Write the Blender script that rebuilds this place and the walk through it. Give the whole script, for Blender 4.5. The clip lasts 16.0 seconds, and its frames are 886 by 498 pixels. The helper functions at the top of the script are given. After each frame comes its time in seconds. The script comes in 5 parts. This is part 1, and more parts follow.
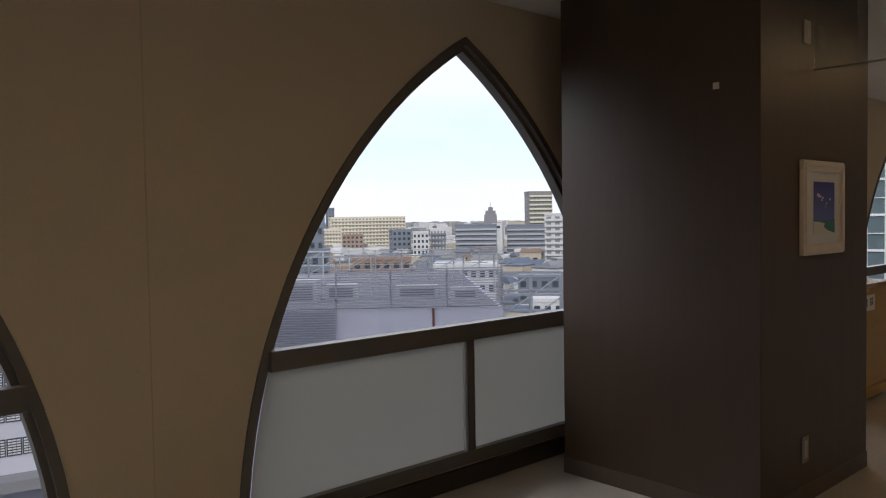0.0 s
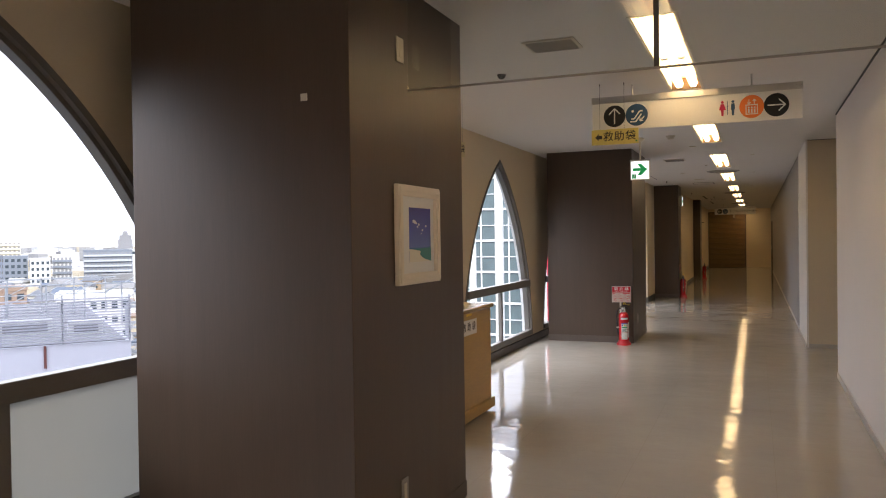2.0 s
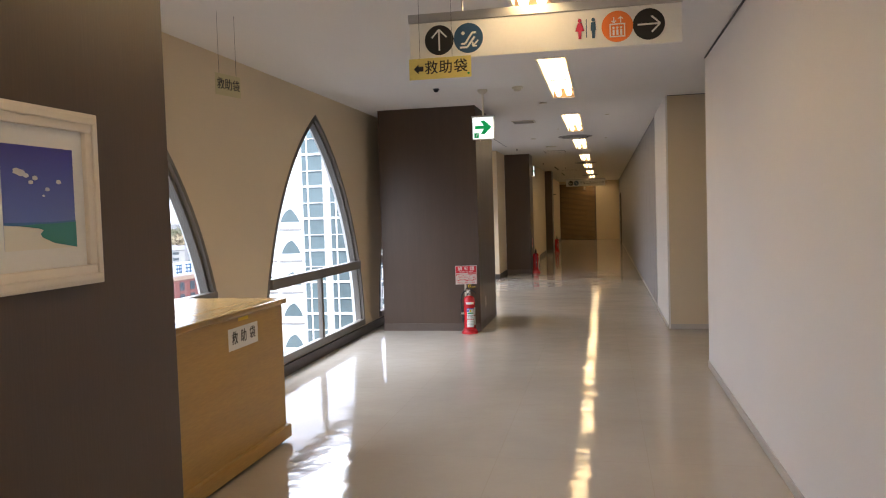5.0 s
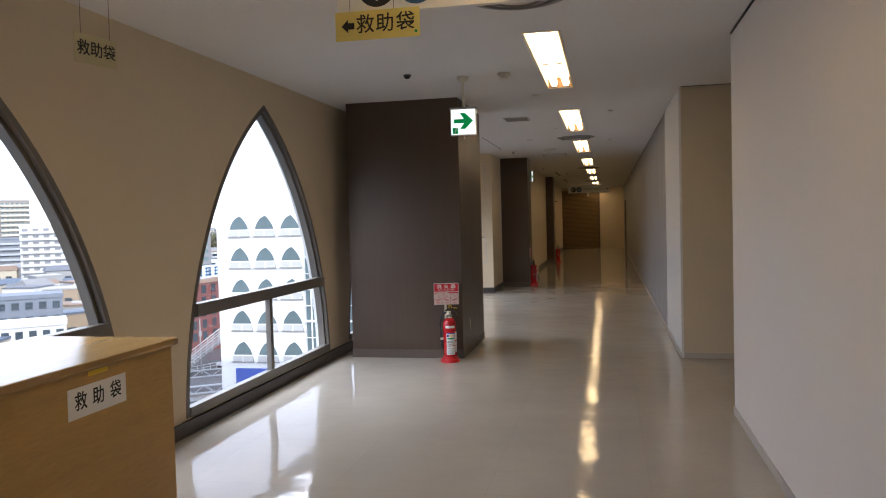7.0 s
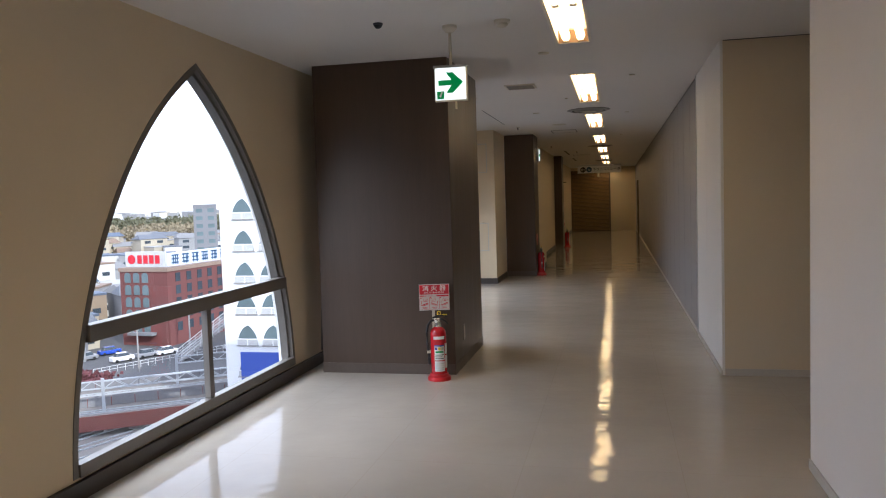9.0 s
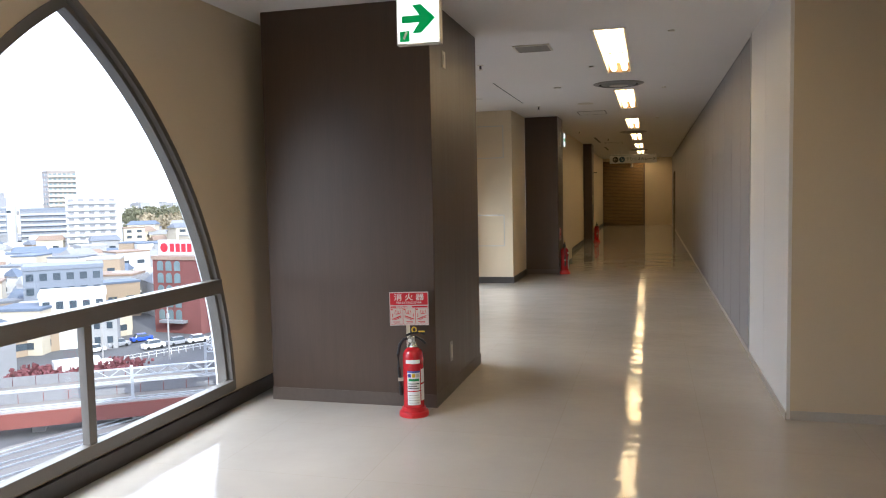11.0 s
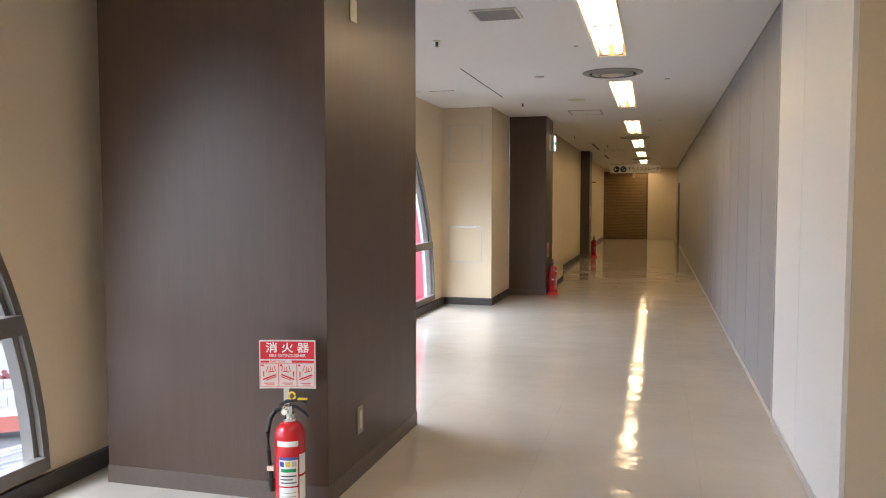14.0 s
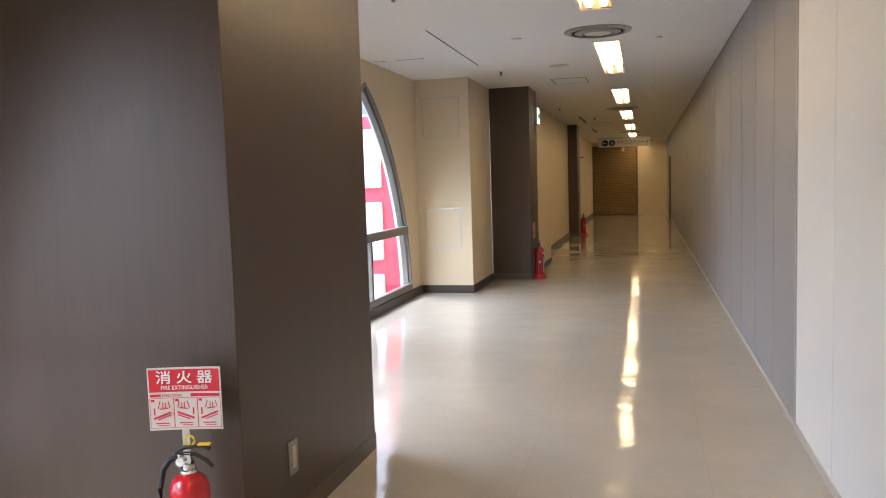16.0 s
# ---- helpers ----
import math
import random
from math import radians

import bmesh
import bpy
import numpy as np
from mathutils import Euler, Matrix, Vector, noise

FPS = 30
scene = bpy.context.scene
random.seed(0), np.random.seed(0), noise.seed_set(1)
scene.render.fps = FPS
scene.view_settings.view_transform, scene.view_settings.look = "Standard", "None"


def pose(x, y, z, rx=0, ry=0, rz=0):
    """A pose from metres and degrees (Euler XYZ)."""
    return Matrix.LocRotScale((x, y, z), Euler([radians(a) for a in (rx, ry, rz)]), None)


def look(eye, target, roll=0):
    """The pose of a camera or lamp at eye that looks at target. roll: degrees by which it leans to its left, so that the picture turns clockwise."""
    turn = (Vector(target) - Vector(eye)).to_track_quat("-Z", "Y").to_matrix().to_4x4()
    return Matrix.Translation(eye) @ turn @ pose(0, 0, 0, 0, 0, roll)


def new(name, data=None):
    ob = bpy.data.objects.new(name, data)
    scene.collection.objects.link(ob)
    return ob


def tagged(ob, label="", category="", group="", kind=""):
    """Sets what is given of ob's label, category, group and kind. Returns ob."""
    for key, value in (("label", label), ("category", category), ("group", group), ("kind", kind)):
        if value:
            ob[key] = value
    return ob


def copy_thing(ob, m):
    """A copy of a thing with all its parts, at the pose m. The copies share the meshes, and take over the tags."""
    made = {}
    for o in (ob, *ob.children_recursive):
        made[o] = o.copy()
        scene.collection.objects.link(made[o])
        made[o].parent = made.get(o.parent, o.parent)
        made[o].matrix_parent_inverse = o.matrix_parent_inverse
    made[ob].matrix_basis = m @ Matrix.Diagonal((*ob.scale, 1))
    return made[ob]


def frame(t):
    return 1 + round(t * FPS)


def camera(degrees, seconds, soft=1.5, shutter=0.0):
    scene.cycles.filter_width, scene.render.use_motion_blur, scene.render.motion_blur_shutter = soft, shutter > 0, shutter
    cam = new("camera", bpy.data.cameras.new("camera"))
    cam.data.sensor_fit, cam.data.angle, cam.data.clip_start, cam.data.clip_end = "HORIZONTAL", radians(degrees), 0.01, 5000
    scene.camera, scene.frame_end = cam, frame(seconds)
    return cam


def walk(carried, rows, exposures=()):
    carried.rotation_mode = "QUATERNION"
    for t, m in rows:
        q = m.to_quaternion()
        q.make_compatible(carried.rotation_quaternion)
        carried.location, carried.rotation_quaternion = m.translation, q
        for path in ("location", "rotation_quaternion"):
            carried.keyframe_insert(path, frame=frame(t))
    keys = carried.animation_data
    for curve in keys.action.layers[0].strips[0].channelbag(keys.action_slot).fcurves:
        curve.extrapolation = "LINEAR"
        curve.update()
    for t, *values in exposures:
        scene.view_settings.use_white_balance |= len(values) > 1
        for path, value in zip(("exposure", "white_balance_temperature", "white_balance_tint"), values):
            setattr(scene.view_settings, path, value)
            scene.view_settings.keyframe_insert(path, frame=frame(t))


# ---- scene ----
cam = camera(59.6, 16.0, soft=1.1)
PATH = [
    (0, (-0.897, -0.004, 1.571), (0.443, 1.478, 1.495), -0.9),
    (0.5, (-0.772, -0.033, 1.568), (0.723, 1.294, 1.498), -0.6),
    (1, (-0.587, -0.055, 1.584), (1.037, 1.112, 1.571), -1.0),
    (1.5, (-0.435, -0.024, 1.573), (1.28, 1.005, 1.536), -0.9),
    (2, (-0.215, 0.105, 1.578), (1.639, 0.856, 1.553), -0.8),
    (2.5, (-0.015, 0.158, 1.553), (1.914, 0.682, 1.483), -1.2),
    (3, (0.313, 0.166, 1.554), (2.238, 0.705, 1.495), -1.4),
    (3.5, (0.623, 0.221, 1.528), (2.548, 0.751, 1.419), -1.5),
    (4, (0.986, 0.305, 1.552), (2.933, 0.759, 1.498), -1.5),
    (4.5, (1.331, 0.258, 1.528), (3.287, 0.663, 1.433), -1.8),
    (7, (3.056, 0.215, 1.545), (5.011, 0.632, 1.469), -1.5),
    (7.5, (3.405, 0.256, 1.565), (5.37, 0.62, 1.472), -1.6),
    (8, (3.798, 0.281, 1.544), (5.747, 0.721, 1.459), -1.8),
    (8.5, (4.177, 0.279, 1.554), (6.105, 0.793, 1.423), -1.8),
    (9, (4.583, 0.348, 1.597), (6.531, 0.785, 1.472), -1.8),
    (11.5, (6.558, 0.318, 1.518), (8.481, 0.846, 1.372), -1.1),
    (12, (6.882, 0.34, 1.51), (8.819, 0.821, 1.388), -0.2),
    (12.5, (7.18, 0.316, 1.499), (9.127, 0.742, 1.328), -0.7),
    (13, (7.482, 0.223, 1.502), (9.386, 0.822, 1.385), -0.2),
    (13.5, (7.718, 0.227, 1.492), (9.621, 0.824, 1.348), -0.2),
    (14, (7.956, 0.254, 1.515), (9.881, 0.782, 1.393), -0.0),
    (14.5, (8.151, 0.234, 1.486), (10.084, 0.725, 1.343), -0.8),
    (15, (8.38, 0.175, 1.502), (10.284, 0.772, 1.368), -0.8),
    (15.5, (8.593, 0.189, 1.478), (10.496, 0.777, 1.297), -2.3),
    (16, (8.842, 0.297, 1.5), (10.769, 0.803, 1.329), -1.8),
]
EXPOSURES = [(0, 0.1, 6250, 11), (1.0, 0.2, 6250, 11), (1.5, 0.67, 6250, 10), (2.5, 2.03, 6250, 11), (3.5, 2.23, 6250, 11), (4.5, 2.03, 6050, 10), (7, 1.32, 5850, 9), (9, 1.27, 5750, 9), (11.5, 2.12, 5800, 6), (12.5, 2.52, 5750, 7), (14.5, 2.52, 5700, 7), (16, 2.42, 5700, 7)]
walk(cam, [(t, look(eye, target, roll)) for t, eye, target, roll in PATH], EXPOSURES)

# ---- world, sun, light ----
world = bpy.data.worlds.new("world")
scene.world = world
world.use_nodes = True
wn = world.node_tree
bg = wn.nodes["Background"]
sky = wn.nodes.new("ShaderNodeTexSky")
sky.sky_type = 'NISHITA'
sky.sun_disc = False
sky.sun_elevation, sky.sun_rotation = radians(32), radians(220.6)
sky.air_density, sky.dust_density, sky.ozone_density = 1.0, 0.4, 4.0
# thin bright cloud sheets over the blue
tc = wn.nodes.new("ShaderNodeTexCoord")
mp = wn.nodes.new("ShaderNodeMapping")
mp.inputs["Scale"].default_value = (3.5, 3.5, 16.0)
cl = wn.nodes.new("ShaderNodeTexNoise")
cl.inputs["Scale"].default_value, cl.inputs["Detail"].default_value = 2.2, 7
mx = wn.nodes.new("ShaderNodeMix")
mx.data_type = 'RGBA'
mx.inputs[7].default_value = (6.9, 6.9, 7.9, 1)
wn.links.new(tc.outputs["Generated"], mp.inputs["Vector"])
wn.links.new(mp.outputs["Vector"], cl.inputs["Vector"])
# pale high overcast, a clear blue band above the horizon and cumulus along it
sp, wob, lift = wn.nodes.new("ShaderNodeSeparateXYZ"), wn.nodes.new("ShaderNodeMath"), wn.nodes.new("ShaderNodeMath")
wob.operation, lift.operation = 'MULTIPLY_ADD', 'ADD'
wob.inputs[1].default_value, wob.inputs[2].default_value = 0.10, -0.05
high, low = wn.nodes.new("ShaderNodeMapRange"), wn.nodes.new("ShaderNodeMapRange")
for ramp, values in ((high, (0.06, 0.17, 0.45, 0.95)), (low, (0.035, 0.05, 0.9, 0.0))):
    for key, value in zip(("From Min", "From Max", "To Min", "To Max"), values):
        ramp.inputs[key].default_value = value
bank = wn.nodes.new("ShaderNodeMath")
bank.operation = 'MAXIMUM'
wn.links.new(tc.outputs["Generated"], sp.inputs[0])
wn.links.new(cl.outputs["Fac"], wob.inputs[0])
wn.links.new(sp.outputs["Z"], lift.inputs[0])
wn.links.new(wob.outputs[0], lift.inputs[1])
wn.links.new(lift.outputs[0], high.inputs["Value"])
wn.links.new(lift.outputs[0], low.inputs["Value"])
wn.links.new(high.outputs[0], bank.inputs[0])
wn.links.new(low.outputs[0], bank.inputs[1])
wn.links.new(bank.outputs[0], mx.inputs[0])
wn.links.new(sky.outputs["Color"], mx.inputs[6])
wn.links.new(mx.outputs[2], bg.inputs["Color"])
bg.inputs["Strength"].default_value = 0.15
sun = new("sun", bpy.data.lights.new("sun", 'SUN'))
sun.data.energy, sun.data.angle, sun.data.color = 1.7, radians(0.6), (1, 0.93, 0.82)
sun.matrix_world = look((-60, -70, 58), (0, 0, 0))
TUBE_LIGHT = 2.4
# added area lamps above each window, aimed in, stand in for open-sky daylight
for wx in (-1.455, 2.265, 5.995, 9.725, 13.415, 17.055):
    day = new("window_daylight", bpy.data.lights.new("window_daylight", 'AREA'))
    day.data.shape, day.data.size, day.data.size_y = 'RECTANGLE', 3.6, 2.6
    day.data.energy, day.data.color = 96.0, (0.97, 0.96, 0.97)
    day.matrix_world = look((wx, 5.6, 4.9), (wx, 0.0, 1.2))

# ---- materials ----
def nodes_of(name):
    m = bpy.data.materials.new(name)
    m.use_nodes = True
    return m, m.node_tree.nodes, m.node_tree.links, m.node_tree.nodes["Principled BSDF"]


def surface(name, colour, rough=0.5, metal=0.0, vary=0.12, scale=3.0, grain=60.0, bump=0.05, stretch=(1, 1, 1), coat=0.0, rand=0.0, spec=0.5, sheen=None):
    """A painted, moulded or metal surface: two scales of noise in colour, fine relief, uneven gloss."""
    m, n, l, p = nodes_of(name)
    tc = n.new("ShaderNodeTexCoord")
    mp = n.new("ShaderNodeMapping")
    mp.inputs["Scale"].default_value = stretch
    big, fine = n.new("ShaderNodeTexNoise"), n.new("ShaderNodeTexNoise")
    big.inputs["Scale"].default_value, big.inputs["Detail"].default_value = scale, 4
    fine.inputs["Scale"].default_value, fine.inputs["Detail"].default_value = grain, 3
    l.new(tc.outputs["Object"], mp.inputs["Vector"])
    for t in (big, fine):
        l.new(mp.outputs["Vector"], t.inputs["Vector"])
    add = n.new("ShaderNodeMath")
    add.operation = 'ADD'
    l.new(big.outputs["Fac"], add.inputs[0])
    l.new(fine.outputs["Fac"], add.inputs[1])
    src = add.outputs[0]
    if rand:
        oi = n.new("ShaderNodeObjectInfo")
        ma = n.new("ShaderNodeMath")
        ma.operation = 'MULTIPLY_ADD'
        ma.inputs[1].default_value = rand
        l.new(oi.outputs["Random"], ma.inputs[0])
        l.new(src, ma.inputs[2])
        src = ma.outputs[0]
    mr = n.new("ShaderNodeMapRange")
    mr.inputs["From Min"].default_value, mr.inputs["From Max"].default_value = 0.6, 1.4 + rand
    mr.inputs["To Min"].default_value, mr.inputs["To Max"].default_value = 1 - vary, 1 + vary
    l.new(src, mr.inputs["Value"])
    mix = n.new("ShaderNodeVectorMath")
    mix.operation = 'SCALE'
    mix.inputs[0].default_value = colour
    l.new(mr.outputs[0], mix.inputs["Scale"])
    l.new(mix.outputs[0], p.inputs["Base Color"])
    rr = n.new("ShaderNodeMapRange")
    rr.inputs["To Min"].default_value, rr.inputs["To Max"].default_value = max(0.02, rough * 0.8), min(1, rough * 1.2)
    l.new(big.outputs["Fac"], rr.inputs["Value"])
    l.new(rr.outputs[0], p.inputs["Roughness"])
    p.inputs["Metallic"].default_value = metal
    p.inputs["Specular IOR Level"].default_value = spec
    p.inputs["Coat Weight"].default_value = coat
    if sheen:
        p.inputs["Specular Tint"].default_value = (*sheen, 1)
    if bump:
        b = n.new("ShaderNodeBump")
        b.inputs["Strength"].default_value, b.inputs["Distance"].default_value = bump, 0.004
        l.new(fine.outputs["Fac"], b.inputs["Height"])
        l.new(b.outputs[0], p.inputs["Normal"])
    return m


def plain(name, colour, rough=0.5, metal=0.0):
    m, n, l, p = nodes_of(name)
    p.inputs["Base Color"].default_value = (*colour, 1)
    p.inputs["Roughness"].default_value, p.inputs["Metallic"].default_value = rough, metal
    return m


def glow(name, colour, strength):
    m, n, l, p = nodes_of(name)
    p.inputs["Base Color"].default_value = (*colour, 1)
    p.inputs["Emission Color"].default_value = (*colour, 1)
    p.inputs["Emission Strength"].default_value = strength
    return m


def glass(name, tint=(1, 1, 1), rough=0.0):
    """Thin clear sheet: see-through, with a reflection that grows towards grazing."""
    m, n, l, p = nodes_of(name)
    tr, gl, lw, ms = n.new("ShaderNodeBsdfTransparent"), n.new("ShaderNodeBsdfGlossy"), n.new("ShaderNodeLayerWeight"), n.new("ShaderNodeMixShader")
    tr.inputs["Color"].default_value = (*tint, 1)
    gl.inputs["Roughness"].default_value = rough
    lw.inputs["Blend"].default_value = 0.5
    pw, ma = n.new("ShaderNodeMath"), n.new("ShaderNodeMath")
    pw.operation, ma.operation = 'POWER', 'MULTIPLY_ADD'
    pw.inputs[1].default_value = 5.0
    ma.inputs[1].default_value, ma.inputs[2].default_value = 0.9, 0.05
    l.new(lw.outputs["Facing"], pw.inputs[0])
    l.new(pw.outputs[0], ma.inputs[0])
    l.new(ma.outputs[0], ms.inputs[0])
    l.new(tr.outputs[0], ms.inputs[1])
    l.new(gl.outputs[0], ms.inputs[2])
    l.new(ms.outputs[0], n["Material Output"].inputs["Surface"])
    return m


def floor_material():
    """Waxed vinyl sheet: warm pale grey, slow waviness in the wax, faint joints."""
    m, n, l, p = nodes_of("waxed_vinyl")
    tc = n.new("ShaderNodeTexCoord")
    a, b = n.new("ShaderNodeTexNoise"), n.new("ShaderNodeTexNoise")
    a.inputs["Scale"].default_value, a.inputs["Detail"].default_value = 0.9, 6
    b.inputs["Scale"].default_value, b.inputs["Detail"].default_value = 240, 2
    br = n.new("ShaderNodeTexBrick")
    br.offset = 0.0
    br.inputs["Scale"].default_value = 1.0
    br.inputs["Mortar Size"].default_value = 0.0016
    br.inputs["Brick Width"].default_value, br.inputs["Row Height"].default_value = 0.91, 0.91
    br.inputs["Color1"].default_value, br.inputs["Color2"].default_value = (1, 1, 1, 1), (0.97, 0.97, 0.97, 1)
    br.inputs["Mortar"].default_value = (0.86, 0.84, 0.80, 1)
    for t in (a, b, br):
        l.new(tc.outputs["Object"], t.inputs["Vector"])
    ramp = n.new("ShaderNodeValToRGB")
    ramp.color_ramp.elements[0].position, ramp.color_ramp.elements[0].color = 0.3, (0.45, 0.41, 0.355, 1)
    ramp.color_ramp.elements[1].position, ramp.color_ramp.elements[1].color = 0.7, (0.52, 0.475, 0.41, 1)
    l.new(a.outputs["Fac"], ramp.inputs["Fac"])
    mu = n.new("ShaderNodeMix")
    mu.data_type, mu.blend_type = 'RGBA', 'MULTIPLY'
    mu.inputs[0].default_value = 0.8
    l.new(ramp.outputs["Color"], mu.inputs[6])
    l.new(br.outputs["Color"], mu.inputs[7])
    l.new(mu.outputs[2], p.inputs["Base Color"])
    rr = n.new("ShaderNodeMapRange")
    rr.inputs["To Min"].default_value, rr.inputs["To Max"].default_value = 0.05, 0.09
    l.new(a.outputs["Fac"], rr.inputs["Value"])
    l.new(rr.outputs[0], p.inputs["Roughness"])
    p.inputs["Specular IOR Level"].default_value = 0.22
    # slow sag of the sheet under a finer ripple in the wax
    last = None
    for scale, detail, depth in (((1.2, 1.0, 1), 2, 0.009), ((4.0, 3.5, 1), 2, 0.0032), ((15, 13, 1), 2, 0.0007)):
        w, wm, bu = n.new("ShaderNodeTexNoise"), n.new("ShaderNodeMapping"), n.new("ShaderNodeBump")
        w.inputs["Scale"].default_value, w.inputs["Detail"].default_value = 1.0, detail
        wm.inputs["Scale"].default_value = scale
        l.new(tc.outputs["Object"], wm.inputs["Vector"])
        l.new(wm.outputs["Vector"], w.inputs["Vector"])
        bu.inputs["Strength"].default_value, bu.inputs["Distance"].default_value = 1.0, depth
        l.new(w.outputs["Fac"], bu.inputs["Height"])
        if last:
            l.new(last.outputs[0], bu.inputs["Normal"])
        last = bu
    l.new(last.outputs[0], p.inputs["Normal"])
    return m


def frosted():
    """Milky film on glass: scatters light from both sides."""
    m, n, l, p = nodes_of("frosted_film")
    tl, ms, no = n.new("ShaderNodeBsdfTranslucent"), n.new("ShaderNodeMixShader"), n.new("ShaderNodeTexNoise")
    no.inputs["Scale"].default_value, no.inputs["Detail"].default_value = 2.0, 5
    ra = n.new("ShaderNodeValToRGB")
    ra.color_ramp.elements[0].color, ra.color_ramp.elements[1].color = (0.50, 0.50, 0.45, 1), (0.56, 0.56, 0.50, 1)
    l.new(no.outputs["Fac"], ra.inputs["Fac"])
    l.new(ra.outputs["Color"], p.inputs["Base Color"])
    p.inputs["Roughness"].default_value = 0.3
    tl.inputs["Color"].default_value = (0.20, 0.20, 0.175, 1)
    ms.inputs[0].default_value = 0.45
    l.new(p.outputs[0], ms.inputs[1])
    l.new(tl.outputs[0], ms.inputs[2])
    l.new(ms.outputs[0], n["Material Output"].inputs["Surface"])
    return m


CREAM = surface("cream_wallpaper", (0.66, 0.55, 0.38), 0.75, vary=0.05, scale=1.2, grain=220, bump=0.12)
SEAM = surface("shadowed_paper_edge", (0.57, 0.47, 0.32), 0.8, vary=0.1, scale=6, grain=90, bump=0.0)
WHITE = surface("white_wallpaper", (0.80, 0.75, 0.70), 0.7, vary=0.03, scale=1.0, grain=220, bump=0.12)
PANEL = surface("white_panel_paint", (0.80, 0.775, 0.73), 0.5, vary=0.03, scale=1.5, grain=150, bump=0.05)
GREY = surface("grey_partition", (0.31, 0.292, 0.28), 0.6, vary=0.05, scale=1.2, grain=180, bump=0.1)
GREYLINE = surface("grey_joint_filler", (0.24, 0.226, 0.216), 0.6, vary=0.06, grain=90, bump=0.0)
CEIL = surface("ceiling_board", (0.76, 0.74, 0.71), 0.85, vary=0.03, scale=0.8, grain=140, bump=0.2)
BROWN = surface("dark_wood_laminate", (0.062, 0.039, 0.026), 0.38, spec=0.65, sheen=(1.0, 0.91, 0.83), vary=0.13, scale=2.2, grain=20, bump=0.07, stretch=(7, 7, 0.35))
BROWNBASE = surface("brown_plinth_laminate", (0.105, 0.080, 0.063), 0.45, vary=0.10, scale=3, grain=30, bump=0.05)
DARKBASE = surface("dark_rubber_base", (0.045, 0.036, 0.03), 0.45, vary=0.15, grain=90)
BASE = surface("beige_base", (0.50, 0.46, 0.40), 0.45, vary=0.08, grain=90)
ALU = surface("bronze_grey_aluminium", (0.17, 0.155, 0.135), 0.42, metal=0.3, vary=0.08, grain=160, bump=0.04)
STEEL = surface("brushed_steel", (0.55, 0.54, 0.52), 0.3, metal=1.0, vary=0.08, grain=120, bump=0.05, stretch=(1, 1, 12))
CHROME = plain("chrome", (0.75, 0.75, 0.76), 0.12, 1.0)
FLOOR = floor_material()
GLASS = glass("window_glass", (0.96, 0.98, 0.98))
SMOKEGLASS = glass("clear_glass", (0.95, 0.97, 0.96))
FROST = frosted()
EXTWHITE = surface("white_exterior_render", (0.82, 0.82, 0.80), 0.8, vary=0.05, scale=0.3, grain=30, bump=0.1)
TUBE = glow("fluorescent_tube", (1.0, 0.74, 0.40), TUBE_LIGHT)
REFLECTOR = surface("white_enamel", (0.80, 0.75, 0.67), 0.35, vary=0.03, bump=0.0)
LAMPEND = surface("tan_lamp_metal", (0.32, 0.20, 0.11), 0.5, vary=0.08, grain=80, bump=0.0)
OAK = surface("honey_wood_board", (0.44, 0.27, 0.075), 0.42, vary=0.14, scale=2.5, grain=26, bump=0.05, stretch=(0.5, 4, 4))
OAKTOP = surface("worn_wood_top", (0.37, 0.23, 0.085), 0.22, vary=0.08, scale=3, grain=30, bump=0.03, stretch=(0.5, 4, 4))
RED = surface("red_enamel", (0.52, 0.012, 0.018), 0.25, vary=0.06, grain=40, bump=0.02, coat=0.4)
REDPLASTIC = surface("red_plastic", (0.55, 0.015, 0.02), 0.4, vary=0.08, grain=80)
BLACK = surface("black_rubber", (0.015, 0.015, 0.016), 0.45, vary=0.2, grain=90)
INK = plain("black_ink", (0.012, 0.012, 0.013), 0.6)
REDINK = plain("red_ink", (0.60, 0.015, 0.03), 0.45)
SIGNCARD = surface("handled_white_card", (0.64, 0.60, 0.55), 0.5, vary=0.05, scale=9, bump=0.0)
PAPER = surface("white_card", (0.80, 0.79, 0.76), 0.55, vary=0.02, bump=0.0)
YELLOW = surface("yellow_card", (0.66, 0.56, 0.17), 0.5, vary=0.04, bump=0.0)
PALEYELLOW = surface("pale_yellow_film", (0.56, 0.50, 0.28), 0.4, vary=0.04, bump=0.0)
YELLOWP = plain("yellow_plastic", (0.75, 0.52, 0.02), 0.4)
PLATE = surface("ivory_plastic", (0.60, 0.55, 0.44), 0.4, vary=0.04, bump=0.0)
PLATEGREY = surface("grey_plate", (0.30, 0.28, 0.25), 0.45, vary=0.06, bump=0.0)
RINGGREY = surface("grey_diffuser_enamel", (0.26, 0.25, 0.23), 0.4, vary=0.06, bump=0.0)
DARK = plain("dark_void", (0.02, 0.02, 0.02), 0.8)
GUNMETAL = surface("dark_grey_plastic", (0.05, 0.05, 0.05), 0.5, vary=0.1)
SHUTTER = surface("bronze_shutter_slat", (0.24, 0.15, 0.06), 0.45, metal=0.2, vary=0.10, grain=60, rand=0.3)
DOORMAT = surface("dark_brown_door", (0.10, 0.075, 0.055), 0.5, vary=0.1)
NAVY = plain("navy_ink", (0.02, 0.075, 0.16), 0.5)
ORANGE = plain("orange_ink", (0.80, 0.20, 0.03), 0.5)
PINK = plain("crimson_ink", (0.62, 0.03, 0.10), 0.5)
GREEN = plain("green_ink", (0.0, 0.28, 0.07), 0.5)
LITGREEN = glow("lit_green_print", (0.005, 0.30, 0.07), 0.16)
